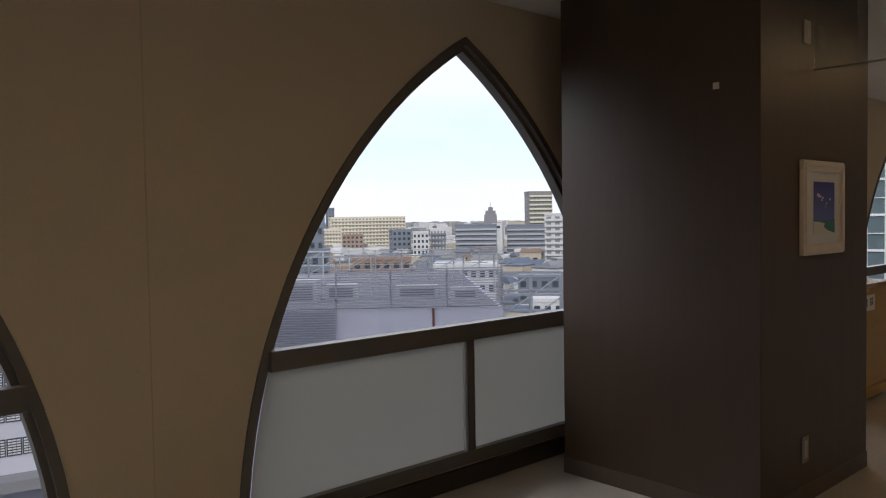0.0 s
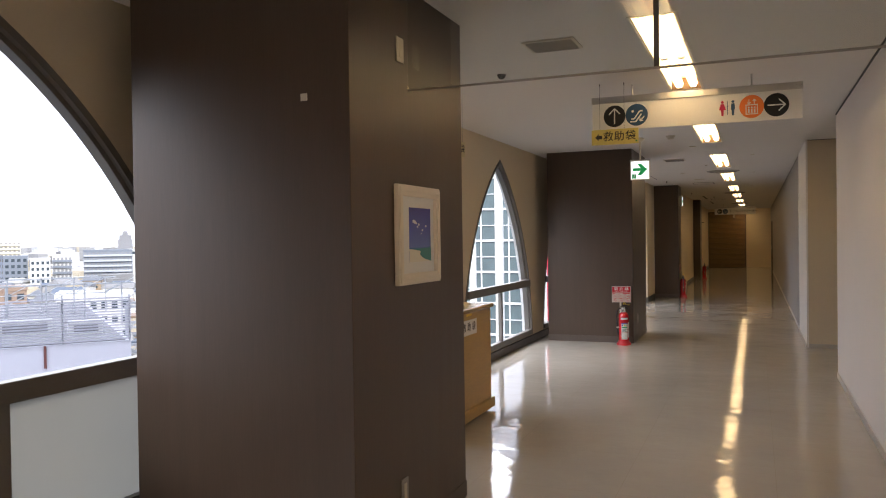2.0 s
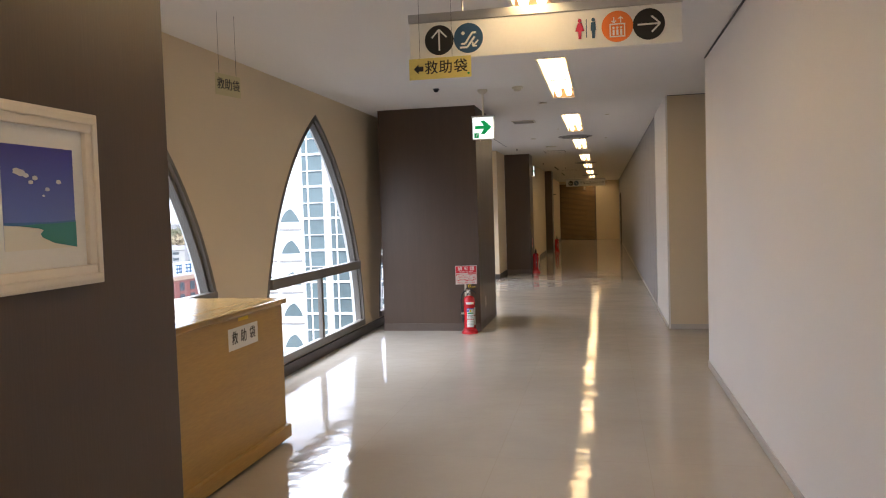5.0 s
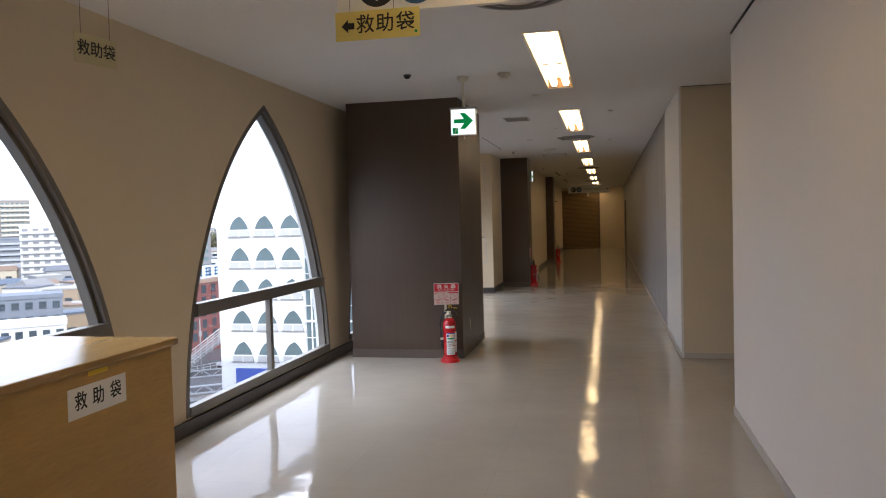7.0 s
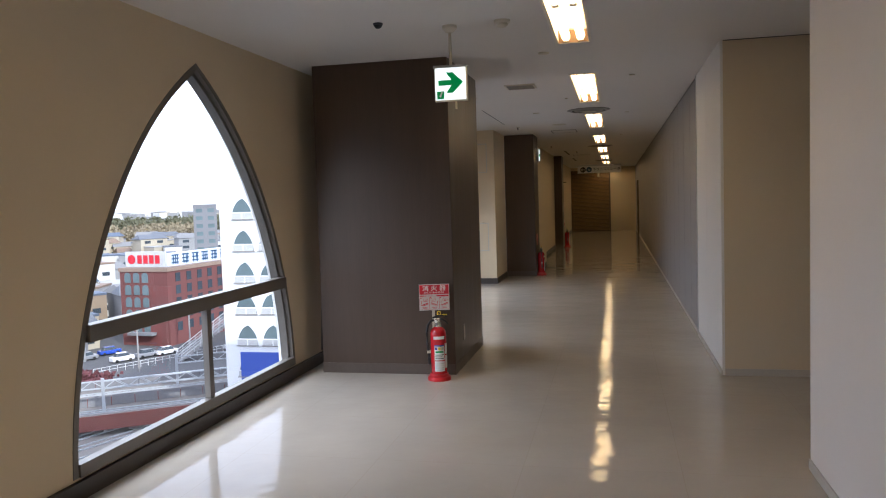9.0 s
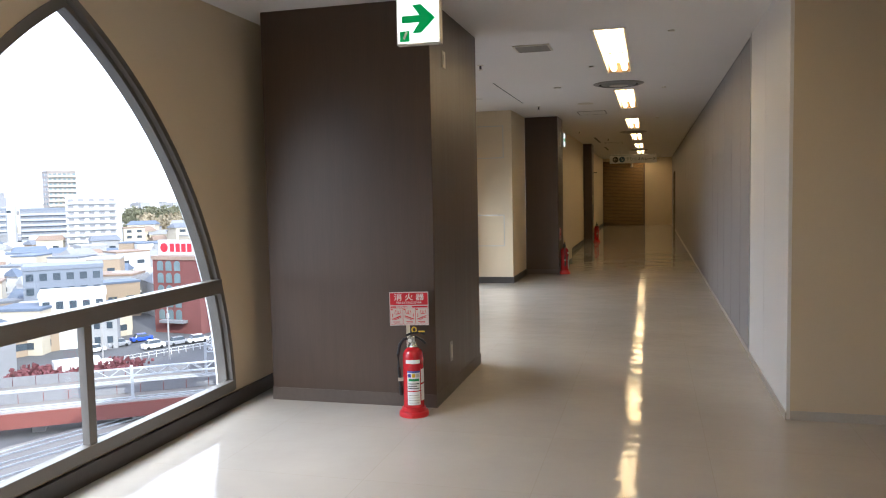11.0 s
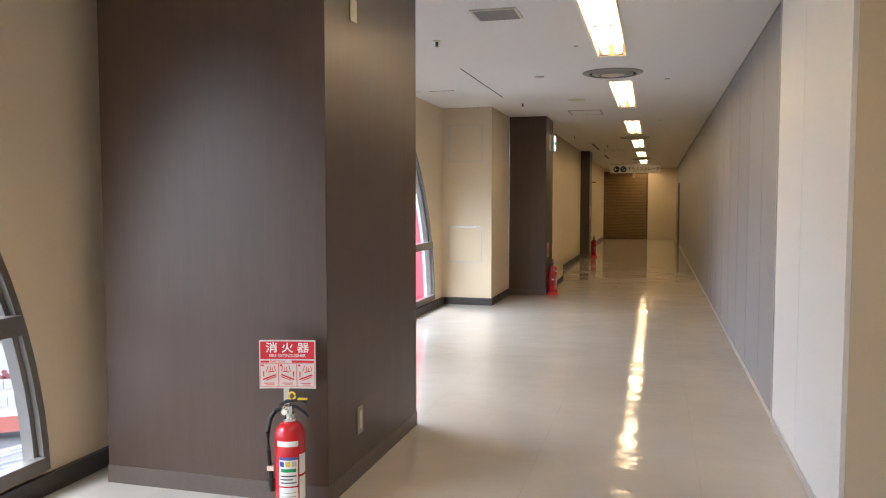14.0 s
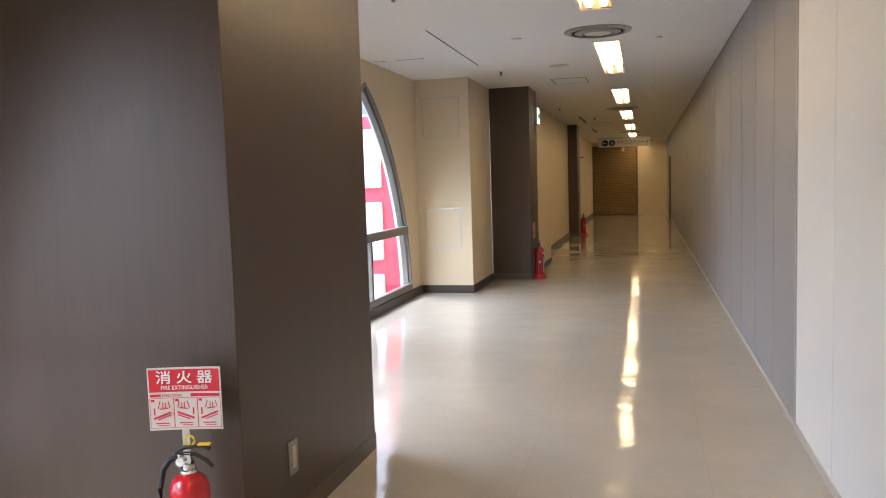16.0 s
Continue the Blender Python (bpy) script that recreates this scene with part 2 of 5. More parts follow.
EXITFACE = glow("lit_sign_face", (0.95, 1.0, 0.97), 0.42)
PICWOOD = surface("white_washed_wood", (0.80, 0.72, 0.61), 0.45, vary=0.025, grain=40, bump=0.03)

# ---- mesh helpers ----
def add_box(bm, x0, x1, y0, y1, z0, z1, bevel=0.0, mi=0):
    r = bmesh.ops.create_cube(bm, size=1)
    for v in r["verts"]:
        v.co = ((x0 + x1) / 2 + v.co.x * (x1 - x0), (y0 + y1) / 2 + v.co.y * (y1 - y0), (z0 + z1) / 2 + v.co.z * (z1 - z0))
    fs = {f for v in r["verts"] for f in v.link_faces}
    for f in fs:
        f.material_index = mi
    if bevel:
        bmesh.ops.bevel(bm, geom=list({e for f in fs for e in f.edges}), offset=bevel, segments=2, affect='EDGES', profile=0.6)
    return bm


def box(x0, x1, y0, y1, z0, z1, bevel=0.0):
    return add_box(bmesh.new(), min(x0, x1), max(x0, x1), min(y0, y1), max(y0, y1), min(z0, z1), max(z0, z1), bevel)


def add_cyl(bm, p, q, r0, r1=None, seg=20):
    p, q = Vector(p), Vector(q)
    m = Matrix.Translation((p + q) / 2) @ (q - p).to_track_quat("Z", "Y").to_matrix().to_4x4()
    bmesh.ops.create_cone(bm, cap_ends=True, segments=seg, radius1=r0, radius2=r0 if r1 is None else r1, depth=(q - p).length, matrix=m)
    return bm


def cyl(p, q, r0, r1=None, seg=20):
    return add_cyl(bmesh.new(), p, q, r0, r1, seg)


def lathe(profile, seg=28, centre=(0, 0)):
    """A turned shape from (radius, height) pairs."""
    bm = bmesh.new()
    rings = [[bm.verts.new((centre[0] + r * math.cos(2 * math.pi * i / seg), centre[1] + r * math.sin(2 * math.pi * i / seg), z)) for i in range(seg)] for r, z in profile]
    for a, b in zip(rings, rings[1:]):
        for i in range(seg):
            bm.faces.new((a[i], a[(i + 1) % seg], b[(i + 1) % seg], b[i]))
    bm.faces.new(rings[0][::-1])
    bm.faces.new(rings[-1])
    return bm


def tube_along(points, r, seg=10):
    """A round hose or rod through the points."""
    bm = bmesh.new()
    pts = [Vector(p) for p in points]
    rings = []
    for i, p in enumerate(pts):
        d = (pts[min(i + 1, len(pts) - 1)] - pts[max(i - 1, 0)]).normalized()
        q = d.to_track_quat("Z", "Y")
        rings.append([bm.verts.new(p + q @ Vector((r * math.cos(2 * math.pi * k / seg), r * math.sin(2 * math.pi * k / seg), 0))) for k in range(seg)])
    for a, b in zip(rings, rings[1:]):
        for k in range(seg):
            bm.faces.new((a[k], a[(k + 1) % seg], b[(k + 1) % seg], b[k]))
    bm.faces.new(rings[0][::-1])
    bm.faces.new(rings[-1])
    return bm


def slab(outline, depth):
    """A flat shape from (x, z) corners, standing in the xz plane, depth deep along +y."""
    bm = bmesh.new()
    f = bm.faces.new([bm.verts.new((x, 0, z)) for x, z in outline])
    ext = bmesh.ops.extrude_face_region(bm, geom=[f])
    bmesh.ops.translate(bm, vec=(0, depth, 0), verts=[v for v in ext["geom"] if isinstance(v, bmesh.types.BMVert)])
    bmesh.ops.recalc_face_normals(bm, faces=bm.faces[:])
    return bm


def disc_outline(cx, cz, r, n=32):
    return [(cx + r * math.cos(2 * math.pi * i / n), cz + r * math.sin(2 * math.pi * i / n)) for i in range(n)]


def part(name, bm, mat, parent=None, label="", smooth=False, mats=None):
    """Link a bmesh as ONE mesh object, under a thing or a part."""
    me = bpy.data.meshes.new(name)
    bmesh.ops.recalc_face_normals(bm, faces=bm.faces[:])
    bm.to_mesh(me)
    bm.free()
    for m in (mats or [mat]):
        me.materials.append(m)
    if smooth:
        me.polygons.foreach_set("use_smooth", [True] * len(me.polygons))
        me.set_sharp_from_angle(angle=radians(40))
    ob = new(name, me)
    ob.parent = parent
    if label:
        ob["label"] = label
    return ob


def thing(name, label="", category="", group="", kind="", at=None):
    ob = new(name)
    ob.empty_display_size = 0.1
    if at is not None:
        ob.matrix_basis = at
    return tagged(ob, label, category, group, kind)


def structure(name, bm, mat, label, category, mats=None):
    return tagged(part(name, bm, mat, mats=mats), label, category, kind="structure")


def writing(name, text, size, mat, parent, m, depth=0.0006, label="", align='LEFT', squeeze=1.0, bold=0.0):
    """Raised lettering in the built-in font, as a mesh; m poses its xy plane."""
    cu = bpy.data.curves.new(name, 'FONT')
    cu.body, cu.size, cu.extrude, cu.align_x, cu.align_y, cu.offset = text, size, depth, align, 'CENTER', bold
    cu.resolution_u = 3
    tmp = bpy.data.objects.new(name, cu)
    scene.collection.objects.link(tmp)
    bpy.context.view_layer.update()
    me = bpy.data.meshes.new_from_object(tmp.evaluated_get(bpy.context.evaluated_depsgraph_get()))
    bpy.data.objects.remove(tmp)
    me.materials.clear()
    me.materials.append(mat)
    ob = new(name, me)
    ob.parent = parent
    ob.matrix_basis = m @ Matrix.Diagonal((squeeze, 1, 1, 1))
    if label:
        ob["label"] = label
    return ob


FACE_BACK = Matrix(((0, 0, -1, 0), (-1, 0, 0, 0), (0, 1, 0, 0), (0, 0, 0, 1)))   # writing that faces -x, read from -x
FACE_SIDE = Matrix(((1, 0, 0, 0), (0, 0, -1, 0), (0, 1, 0, 0), (0, 0, 0, 1)))    # writing that faces -y

# ---- plan ----
WALL, OUT, TOP = 3.29, 3.45, 2.88
RIGHT, GREYY = -0.715, -0.55
START, END = -5.0, 40.6
ARC_R, ARC_A, SILL = 3.052, 1.529, 0.12
WINDOWS = (-1.445, 2.285, 5.995, 9.725, 13.415, 17.055)
# lamps at -4.0, 0.24 and 38.0 are added unseen to brighten both ends
LAMPS = (-4.0, 0.24, 4.48, 8.72, 12.95, 17.05, 21.5, 25.7, 30.0, 34.2, 38.0)
LAMP_LEN, LAMP_Y0, LAMP_Y1 = 2.5, 0.53, 0.80


def half(z, r=ARC_R):
    return max(0.0, math.sqrt(max(0, r * r - z * z)) - ARC_A)


APEX = math.sqrt(ARC_R ** 2 - ARC_A ** 2)


def window_wall():
    """Pierced by pointed openings; cream inside, white outside and in the reveals."""
    bm = bmesh.new()
    zs = [SILL + (APEX - SILL) * (1 - (1 - i / 26) ** 1.6) for i in range(27)]
    edges = [START] + [(a + b) / 2 for a, b in zip(WINDOWS, WINDOWS[1:])] + [18.985]

    def quad(pts, mi):
        f = bm.faces.new([bm.verts.new(p) for p in pts])
        f.material_index = mi
    for y, mi in ((WALL, 0), (OUT, 1)):
        for c, xa, xb in zip(WINDOWS, edges, edges[1:]):
            quad([(xa, y, -0.4 if mi else 0), (xb, y, -0.4 if mi else 0), (xb, y, SILL), (xa, y, SILL)], mi)
            quad([(xa, y, APEX), (xb, y, APEX), (xb, y, TOP + (0.6 if mi else 0.05)), (xa, y, TOP + (0.6 if mi else 0.05))], mi)
            for z0, z1 in zip(zs, zs[1:]):
                quad([(xa, y, z0), (c - half(z0), y, z0), (c - half(z1), y, z1), (xa, y, z1)], mi)
                quad([(c + half(z0), y, z0), (xb, y, z0), (xb, y, z1), (c + half(z1), y, z1)], mi)
    for c in WINDOWS:
        for z0, z1 in zip(zs, zs[1:]):
            for s in (-1, 1):
                quad([(c + s * half(z0), WALL, z0), (c + s * half(z0), OUT, z0), (c + s * half(z1), OUT, z1), (c + s * half(z1), WALL, z1)], 1)
        quad([(c - half(SILL), WALL, SILL), (c + half(SILL), WALL, SILL), (c + half(SILL), OUT, SILL), (c - half(SILL), OUT, SILL)], 1)
    bmesh.ops.remove_doubles(bm, verts=bm.verts[:], dist=0.0005)
    return structure("wall_north", bm, CREAM, "cream papered wall pierced by tall pointed-arch windows", "wall", mats=[CREAM, EXTWHITE])


window_wall()


def arch_band(r0, r1, y0, y1, z0):
    """A pointed band between two arcs, from the sill height up."""
    bm = bmesh.new()
    rows = []
    for s in (-1, 1):
        a0, a1 = math.sqrt(r0 * r0 - ARC_A ** 2), math.sqrt(r1 * r1 - ARC_A ** 2)
        seq = []
        for i in range(25):
            k = 1 - (1 - i / 24) ** 1.5
            zo, zi = z0 + (a0 - z0) * k, z0 + (a1 - z0) * k
            seq.append([bm.verts.new(p) for p in ((s * half(zo, r0), y0, zo), (s * half(zi, r1), y0, zi), (s * half(zi, r1), y1, zi), (s * half(zo, r0), y1, zo))])
        for a, b in zip(seq, seq[1:]):
            for k in range(4):
                bm.faces.new((a[k], a[(k + 1) % 4], b[(k + 1) % 4], b[k]))
        bm.faces.new(seq[0])
    bmesh.ops.remove_doubles(bm, verts=bm.verts[:], dist=0.0005)
    return bm


def pane(r, z0, z1, x0, x1, y):
    """Flat glass inside the arc r, between two heights, cut at x0 and x1."""
    bm = bmesh.new()
    n = 20
    prev = None
    for i in range(n + 1):
        z = z0 + (z1 - z0) * i / n
        h = half(z, r)
        a, b = max(-h, x0), min(h, x1)
        cur = [bm.verts.new((a, y, z)), bm.verts.new((b, y, z))]
        if prev:
            bm.faces.new((prev[0], prev[1], cur[1], cur[0]))
        prev = cur
    bmesh.ops.remove_doubles(bm, verts=bm.verts[:], dist=0.0005)
    return bm


def window(i, c):
    label = "pointed-arch window in a bronze-grey metal frame" + (" with frosted lower panels" if i == 2 else " with clear lower panes")
    w = thing("window_%d" % i, label, "window", "pointed windows along the corridor", "structure", pose(c, 0, 0))
    part("window_frame", arch_band(ARC_R - 0.001, ARC_R - 0.042, WALL - 0.005, WALL + 0.10, SILL), ALU, w)
    part("glazing_bead", arch_band(ARC_R - 0.042, ARC_R - 0.072, WALL + 0.03, WALL + 0.10, SILL), ALU, w)
    ri = ARC_R - 0.072
    h = half(0.9, ARC_R - 0.044)
    part("transom", box(-h, h, WALL - 0.03, WALL + 0.045, 0.855, 0.955, 0.004), ALU, w)
    hb = half(SILL, ARC_R - 0.044)
    part("bottom_rail", box(-hb, hb, WALL - 0.02, WALL + 0.045, SILL + 0.001, SILL + 0.075, 0.003), ALU, w)
    part("mullion", box(-0.029, 0.031, WALL - 0.008, WALL + 0.04, SILL + 0.075, 0.855, 0.003), ALU, w)
    part("upper_pane", pane(ri, 0.95, math.sqrt(ri * ri - ARC_A ** 2), -9, 9, WALL + 0.032), GLASS, w).visible_shadow = False
    for x0, x1 in ((-9, -0.04), (0.04, 9)):
        lo = part("lower_pane", pane(ri, SILL + 0.07, 0.86, x0, x1, WALL + 0.022), FROST if i == 2 else GLASS, w, "frosted grey-white panel" if i == 2 else "")
        lo.visible_shadow = i == 2


for i, c in enumerate(WINDOWS):
    window(i + 1, c)

for x in (0.379,):
    structure("trim_paper_seam", box(x, x + 0.005, WALL - 0.0012, WALL, 0.105, TOP), SEAM, "thin upright wallpaper seam", "seam")

# floor, ceiling and the other walls
structure("floor", box(START - 0.3, END + 0.3, -6.0, OUT, -0.3, 0), FLOOR, "waxed pale beige vinyl corridor floor", "floor")


def ceiling():
    bm = bmesh.new()
    y0, y1 = -6.0, OUT
    add_box(bm, START - 0.3, END + 0.3, y0, LAMP_Y0, TOP, TOP + 0.25)
    add_box(bm, START - 0.3, END + 0.3, LAMP_Y1, y1, TOP, TOP + 0.25)
    xs = [START - 0.3] + [v for a in LAMPS for v in (a, a + LAMP_LEN)] + [END + 0.3]
    for a, b in zip(xs[::2], xs[1::2]):
        add_box(bm, a, b, LAMP_Y0, LAMP_Y1, TOP, TOP + 0.25)
    structure("ceiling", bm, CEIL, "smooth white painted ceiling board", "ceiling")


ceiling()
# unseen block overhead, made tall enough that its shadow covers the neighbouring roof
structure("store_upper_floors", box(START - 60, END + 4, -40, OUT, TOP + 0.62, 30), EXTWHITE, "unseen white upper storeys, added to shade the neighbouring roof", "building")
structure("store_lower_floors", box(START - 60, END + 4, -40, OUT, -28, -0.42), EXTWHITE, "white rendered lower storeys of the store", "building")
structure("wall_south_near", box(START, 9.26, RIGHT - 0.2, RIGHT, 0, TOP), WHITE, "white papered corridor wall", "wall")
structure("wall_side_passage", box(11.61, 11.75, -5.8, GREYY - 0.012, 0, TOP), CREAM, "cream papered wall of a side passage", "wall")
structure("wall_south_grey", box(13.60, END, GREYY - 0.2, GREYY, 0, TOP), GREY, "long grey boarded partition wall", "wall")
structure("wall_passage_end", box(8.6, 11.75, -6.0, -5.8, 0, TOP), WHITE, "white end wall of the side passage", "wall")
structure("wall_passage_near", box(9.06, 9.26, -5.8, RIGHT - 0.2, 0, TOP), WHITE, "white wall of the side passage", "wall")
# unseen wall, added behind the start to keep the sun out
structure("wall_west", box(START - 0.2, START, -6.0, OUT, 0, TOP), CREAM, "unseen cream wall added to close the corridor", "wall")
structure("wall_east", box(END, END + 0.2, GREYY - 0.2, 3.5, 0, TOP), CREAM, "cream end wall beside a rolled-down shutter", "wall")
# white jamb panels where the grey partition begins
jamb = thing("wall_jamb", "white painted jamb panels with upright joints", "wall", kind="structure")
for a, b in ((11.608, 12.70), (12.706, 13.598)):
    part("panel", box(a, b, GREYY - 0.012, GREYY + 0.012, 0, TOP, 0.003), PANEL, jamb)
part("joint_strip", box(12.698, 12.708, GREYY - 0.01, GREYY + 0.007, 0, TOP), GUNMETAL, jamb, "dark joint strip")
part("edge_strip", box(13.585, 13.60, GREYY + 0.012, GREYY + 0.02, 0.05, TOP), STEEL, jamb, "thin metal edge strip")
structure("trim_jamb_base", box(11.60, 13.60, GREYY + 0.012, GREYY + 0.02, 0, 0.05), BASE, "beige skirting strip", "skirting")
structure("trim_passage_base", box(11.60, 11.608, -5.8, GREYY - 0.013, 0, 0.06), BASE, "beige skirting strip", "skirting")
structure("trim_near_base", box(START, 9.26, RIGHT, RIGHT + 0.009, 0, 0.06), BASE, "beige skirting strip", "skirting")
structure("trim_grey_base", box(13.602, END, GREYY, GREYY + 0.008, 0, 0.035), BASE, "beige skirting strip", "skirting")
structure("trim_near_top", box(START, 9.2, RIGHT, RIGHT + 0.014, TOP - 0.010, TOP - 0.002), GUNMETAL, "dark metal picture rail under the ceiling", "rail")
# shade under the ceiling is laid on as thin dark strips
structure("trim_passage_top", box(11.595, 11.61, -5.8, GREYY - 0.014, TOP - 0.006, TOP - 0.001), GUNMETAL, "dark shadow strip under the ceiling", "rail")
structure("trim_grey_top", box(13.6, END, GREYY, GREYY + 0.004, TOP - 0.022, TOP - 0.001), GREYLINE, "shadow strip above the grey partition", "rail")
for k in range(30):
    x = 14.5 + k * 0.91
    if x < END - 0.1:
        structure("trim_grey_joint", box(x, x + 0.003, GREYY, GREYY + 0.001, 0.035, TOP - 0.035), GREYLINE, "thin upright joint in the grey partition", "joint")
structure("baseboard_north", box(START, 18.98, WALL - 0.03, WALL, 0, 0.105), DARKBASE, "dark brown rubber skirting under the windows", "skirting")


def pillar(x0, x1, y0, y1, label):
    p = thing("pillar", label, "pillar", "dark pillars along the corridor", "structure")
    part("cladding", box(x0, x1, y0, y1, 0, TOP, 0.004), BROWN, p)
    part("base", box(x0 - 0.004, x1 + 0.004, y0 - 0.004, y1 + 0.004, 0, 0.095), BROWNBASE, p, "lighter brown plinth strip")
    return p


pillar(2.815, 4.22, 1.77, 3.01, "square pillar clad in dark brown wood laminate")
pillar(11.44, 12.91, 1.80, 3.085, "square pillar clad in dark brown wood laminate")
pillar(20.40, 21.20, 1.95, 2.55, "square pillar clad in dark brown wood laminate")
pillar(29.2, 30.0, 1.98, 2.6, "square pillar clad in dark brown wood laminate")

# boxed-out cream wall with access panels, and the wall beyond
structure("wall_boxing", box(18.985, 20.40, 2.55, OUT, 0, TOP), CREAM, "cream boxed-out wall with access panels", "wall")
structure("wall_north_far", box(21.2, 29.2, 2.22, 2.6, 0, TOP), CREAM, "cream wall beyond the pillar", "wall")
structure("wall_north_board", box(21.2, 22.95, 1.96, 2.22, 0.09, 2.18), CREAM, "cream board standing out from the wall", "wall")
structure("baseboard_board", box(21.2, 22.96, 1.95, 2.22, 0, 0.09), DARKBASE, "dark skirting under the board", "skirting")
structure("baseboard_far", box(22.96, 29.2, 2.205, 2.22, 0, 0.1), DARKBASE, "dark skirting", "skirting")
structure("wall_north_end", box(30.0, END, 2.32, 2.6, 0, TOP), CREAM, "cream wall near the corridor's end", "wall")
structure("baseboard_end", box(30.0, END, 2.305, 2.32, 0, 0.1), DARKBASE, "dark skirting", "skirting")
structure("baseboard_boxing", box(18.97, 18.985, 2.55, WALL - 0.03, 0, 0.105), DARKBASE, "dark skirting", "skirting")
structure("baseboard_boxing_side", box(18.97, 20.40, 2.535, 2.55, 0, 0.105), DARKBASE, "dark skirting", "skirting")

# ---- lamps ----
def ceiling_lamp():
    """Recessed trough with two tubes in line, twice."""
    t = thing("ceiling_lamp", "recessed white trough lamp with lit fluorescent tubes", "ceiling lamp", "trough lamps in the ceiling")
    L, w, d = LAMP_LEN, LAMP_Y1 - LAMP_Y0, 0.10
    bm = bmesh.new()
    add_box(bm, 0.003, L - 0.003, 0.003, 0.012, 0, d)
    add_box(bm, 0.003, L - 0.003, w - 0.012, w - 0.003, 0, d)
    add_box(bm, 0.003, L - 0.003, 0.003, w - 0.003, d, d + 0.02)
    part("housing", bm, REFLECTOR, t)
    # end plates are coloured tan for the dim warm light inside the trough
    for a in (0.003, L - 0.012):
        part("end_plate", box(a, a + 0.009, 0.012, w - 0.012, 0, d), LAMPEND, t, "metal end plate with dim warm light in its tan colour")
    bm = bmesh.new()
    for a in ((-0.012, L + 0.012, -0.012, 0.002), (-0.012, L + 0.012, w - 0.002, w + 0.012), (-0.012, 0.002, 0.002, w - 0.002), (L - 0.002, L + 0.012, 0.002, w - 0.002)):
        add_box(bm, *a, -0.006, -0.0005)
    part("trim_frame", bm, REFLECTOR, t)
    for y in (0.075, w - 0.075):
        for a in (0.03, L / 2 + 0.01):
            tb = part("tube", cyl((a + 0.03, y, 0.040), (a + L / 2 - 0.07, y, 0.040), 0.036, seg=16), TUBE, t, smooth=True)
            for e in (a, a + L / 2 - 0.07):
                part("socket", box(e, e + 0.03, y - 0.026, y + 0.026, 0.004, d, 0.006), REFLECTOR, tb)
    t.matrix_basis = pose(LAMPS[0], LAMP_Y0, TOP)
    return t


lamp = ceiling_lamp()
for x in LAMPS[1:]:
    copy_thing(lamp, pose(x, LAMP_Y0, TOP))

# ---- ceiling fittings ----
def grille(x0, x1, y0, y1):
    g = thing("ceiling_vent", "slatted grey air grille set in the ceiling", "vent", "air grilles")
    bm = bmesh.new()
    for a in ((x0, x1, y0, y0 + 0.02), (x0, x1, y1 - 0.02, y1), (x0, x0 + 0.02, y0 + 0.02, y1 - 0.02), (x1 - 0.02, x1, y0 + 0.02, y1 - 0.02)):
        add_box(bm, *a, TOP - 0.012, TOP - 0.0005)
    part("frame", bm, PLATE, g)
    part("backing", box(x0 + 0.02, x1 - 0.02, y0 + 0.02, y1 - 0.02, TOP - 0.002, TOP - 0.0005), DARK, g, "dark duct opening")
    n = 9
    for k in range(n):
        x = x0 + 0.03 + (x1 - x0 - 0.06) * k / (n - 1)
        s = part("slat", box(-0.012, 0.012, y0 + 0.02, y1 - 0.02, -0.001, 0.001), PLATEGREY, g)
        s.matrix_basis = pose(x, 0, TOP - 0.009, 0, 35, 0)


grille(4.76, 5.06, 1.19, 1.54)
grille(13.41, 13.73, 1.22, 1.56)


def diffuser(x, y):
    d = thing("air_diffuser", "round white ceiling air diffuser with stepped rings", "air diffuser", "round ceiling diffusers", at=pose(x, y, TOP - 0.0005))
    part("outer_ring", lathe([(0.315, 0), (0.315, -0.006), (0.26, -0.022), (0.25, -0.018), (0.25, 0)], 40), RINGGREY, d, smooth=True)
    part("shadow_gap", lathe([(0.249, -0.001), (0.249, -0.006), (0.2, -0.006), (0.2, -0.001)], 40), DARK, d)
    part("middle_ring", lathe([(0.215, -0.004), (0.215, -0.016), (0.15, -0.034), (0.145, -0.028), (0.145, -0.006)], 40), RINGGREY, d, smooth=True)
    part("centre_cone", lathe([(0.125, -0.006), (0.125, -0.026), (0.06, -0.040), (0.01, -0.042)], 40), PLATE, d, smooth=True)


for x, y in ((7.75, 0.72), (16.43, 0.715), (25.0, 0.715), (33.6, 0.72)):
    diffuser(x, y)


def dome_camera(x, y):
    d = thing("dome_camera", "small dark sensor dome under the ceiling", "sensor", "dark ceiling domes", at=pose(x, y, TOP))
    part("collar", lathe([(0.036, 0), (0.036, -0.009), (0.032, -0.014)], 24), GUNMETAL, d, smooth=True)
    part("dome", lathe([(0.028, -0.012), (0.026, -0.024), (0.017, -0.034), (0.005, -0.037)], 24), INK, d, "dark glossy dome", smooth=True)


dome_camera(5.68, 1.97)
dome_camera(10.0, 1.99)


def detector(x, y, r, label="round white smoke detector on the ceiling"):
    d = thing("smoke_detector", label, "detector", "ceiling detectors", at=pose(x, y, TOP))
    part("base", lathe([(r, 0), (r, -0.014), (r * 0.92, -0.02)], 28), PLATE, d, smooth=True)
    part("head", lathe([(r * 0.7, -0.018), (r * 0.7, -0.036), (r * 0.5, -0.046)], 28), PLATE, d, smooth=True)


detector(10.22, 1.125, 0.06)


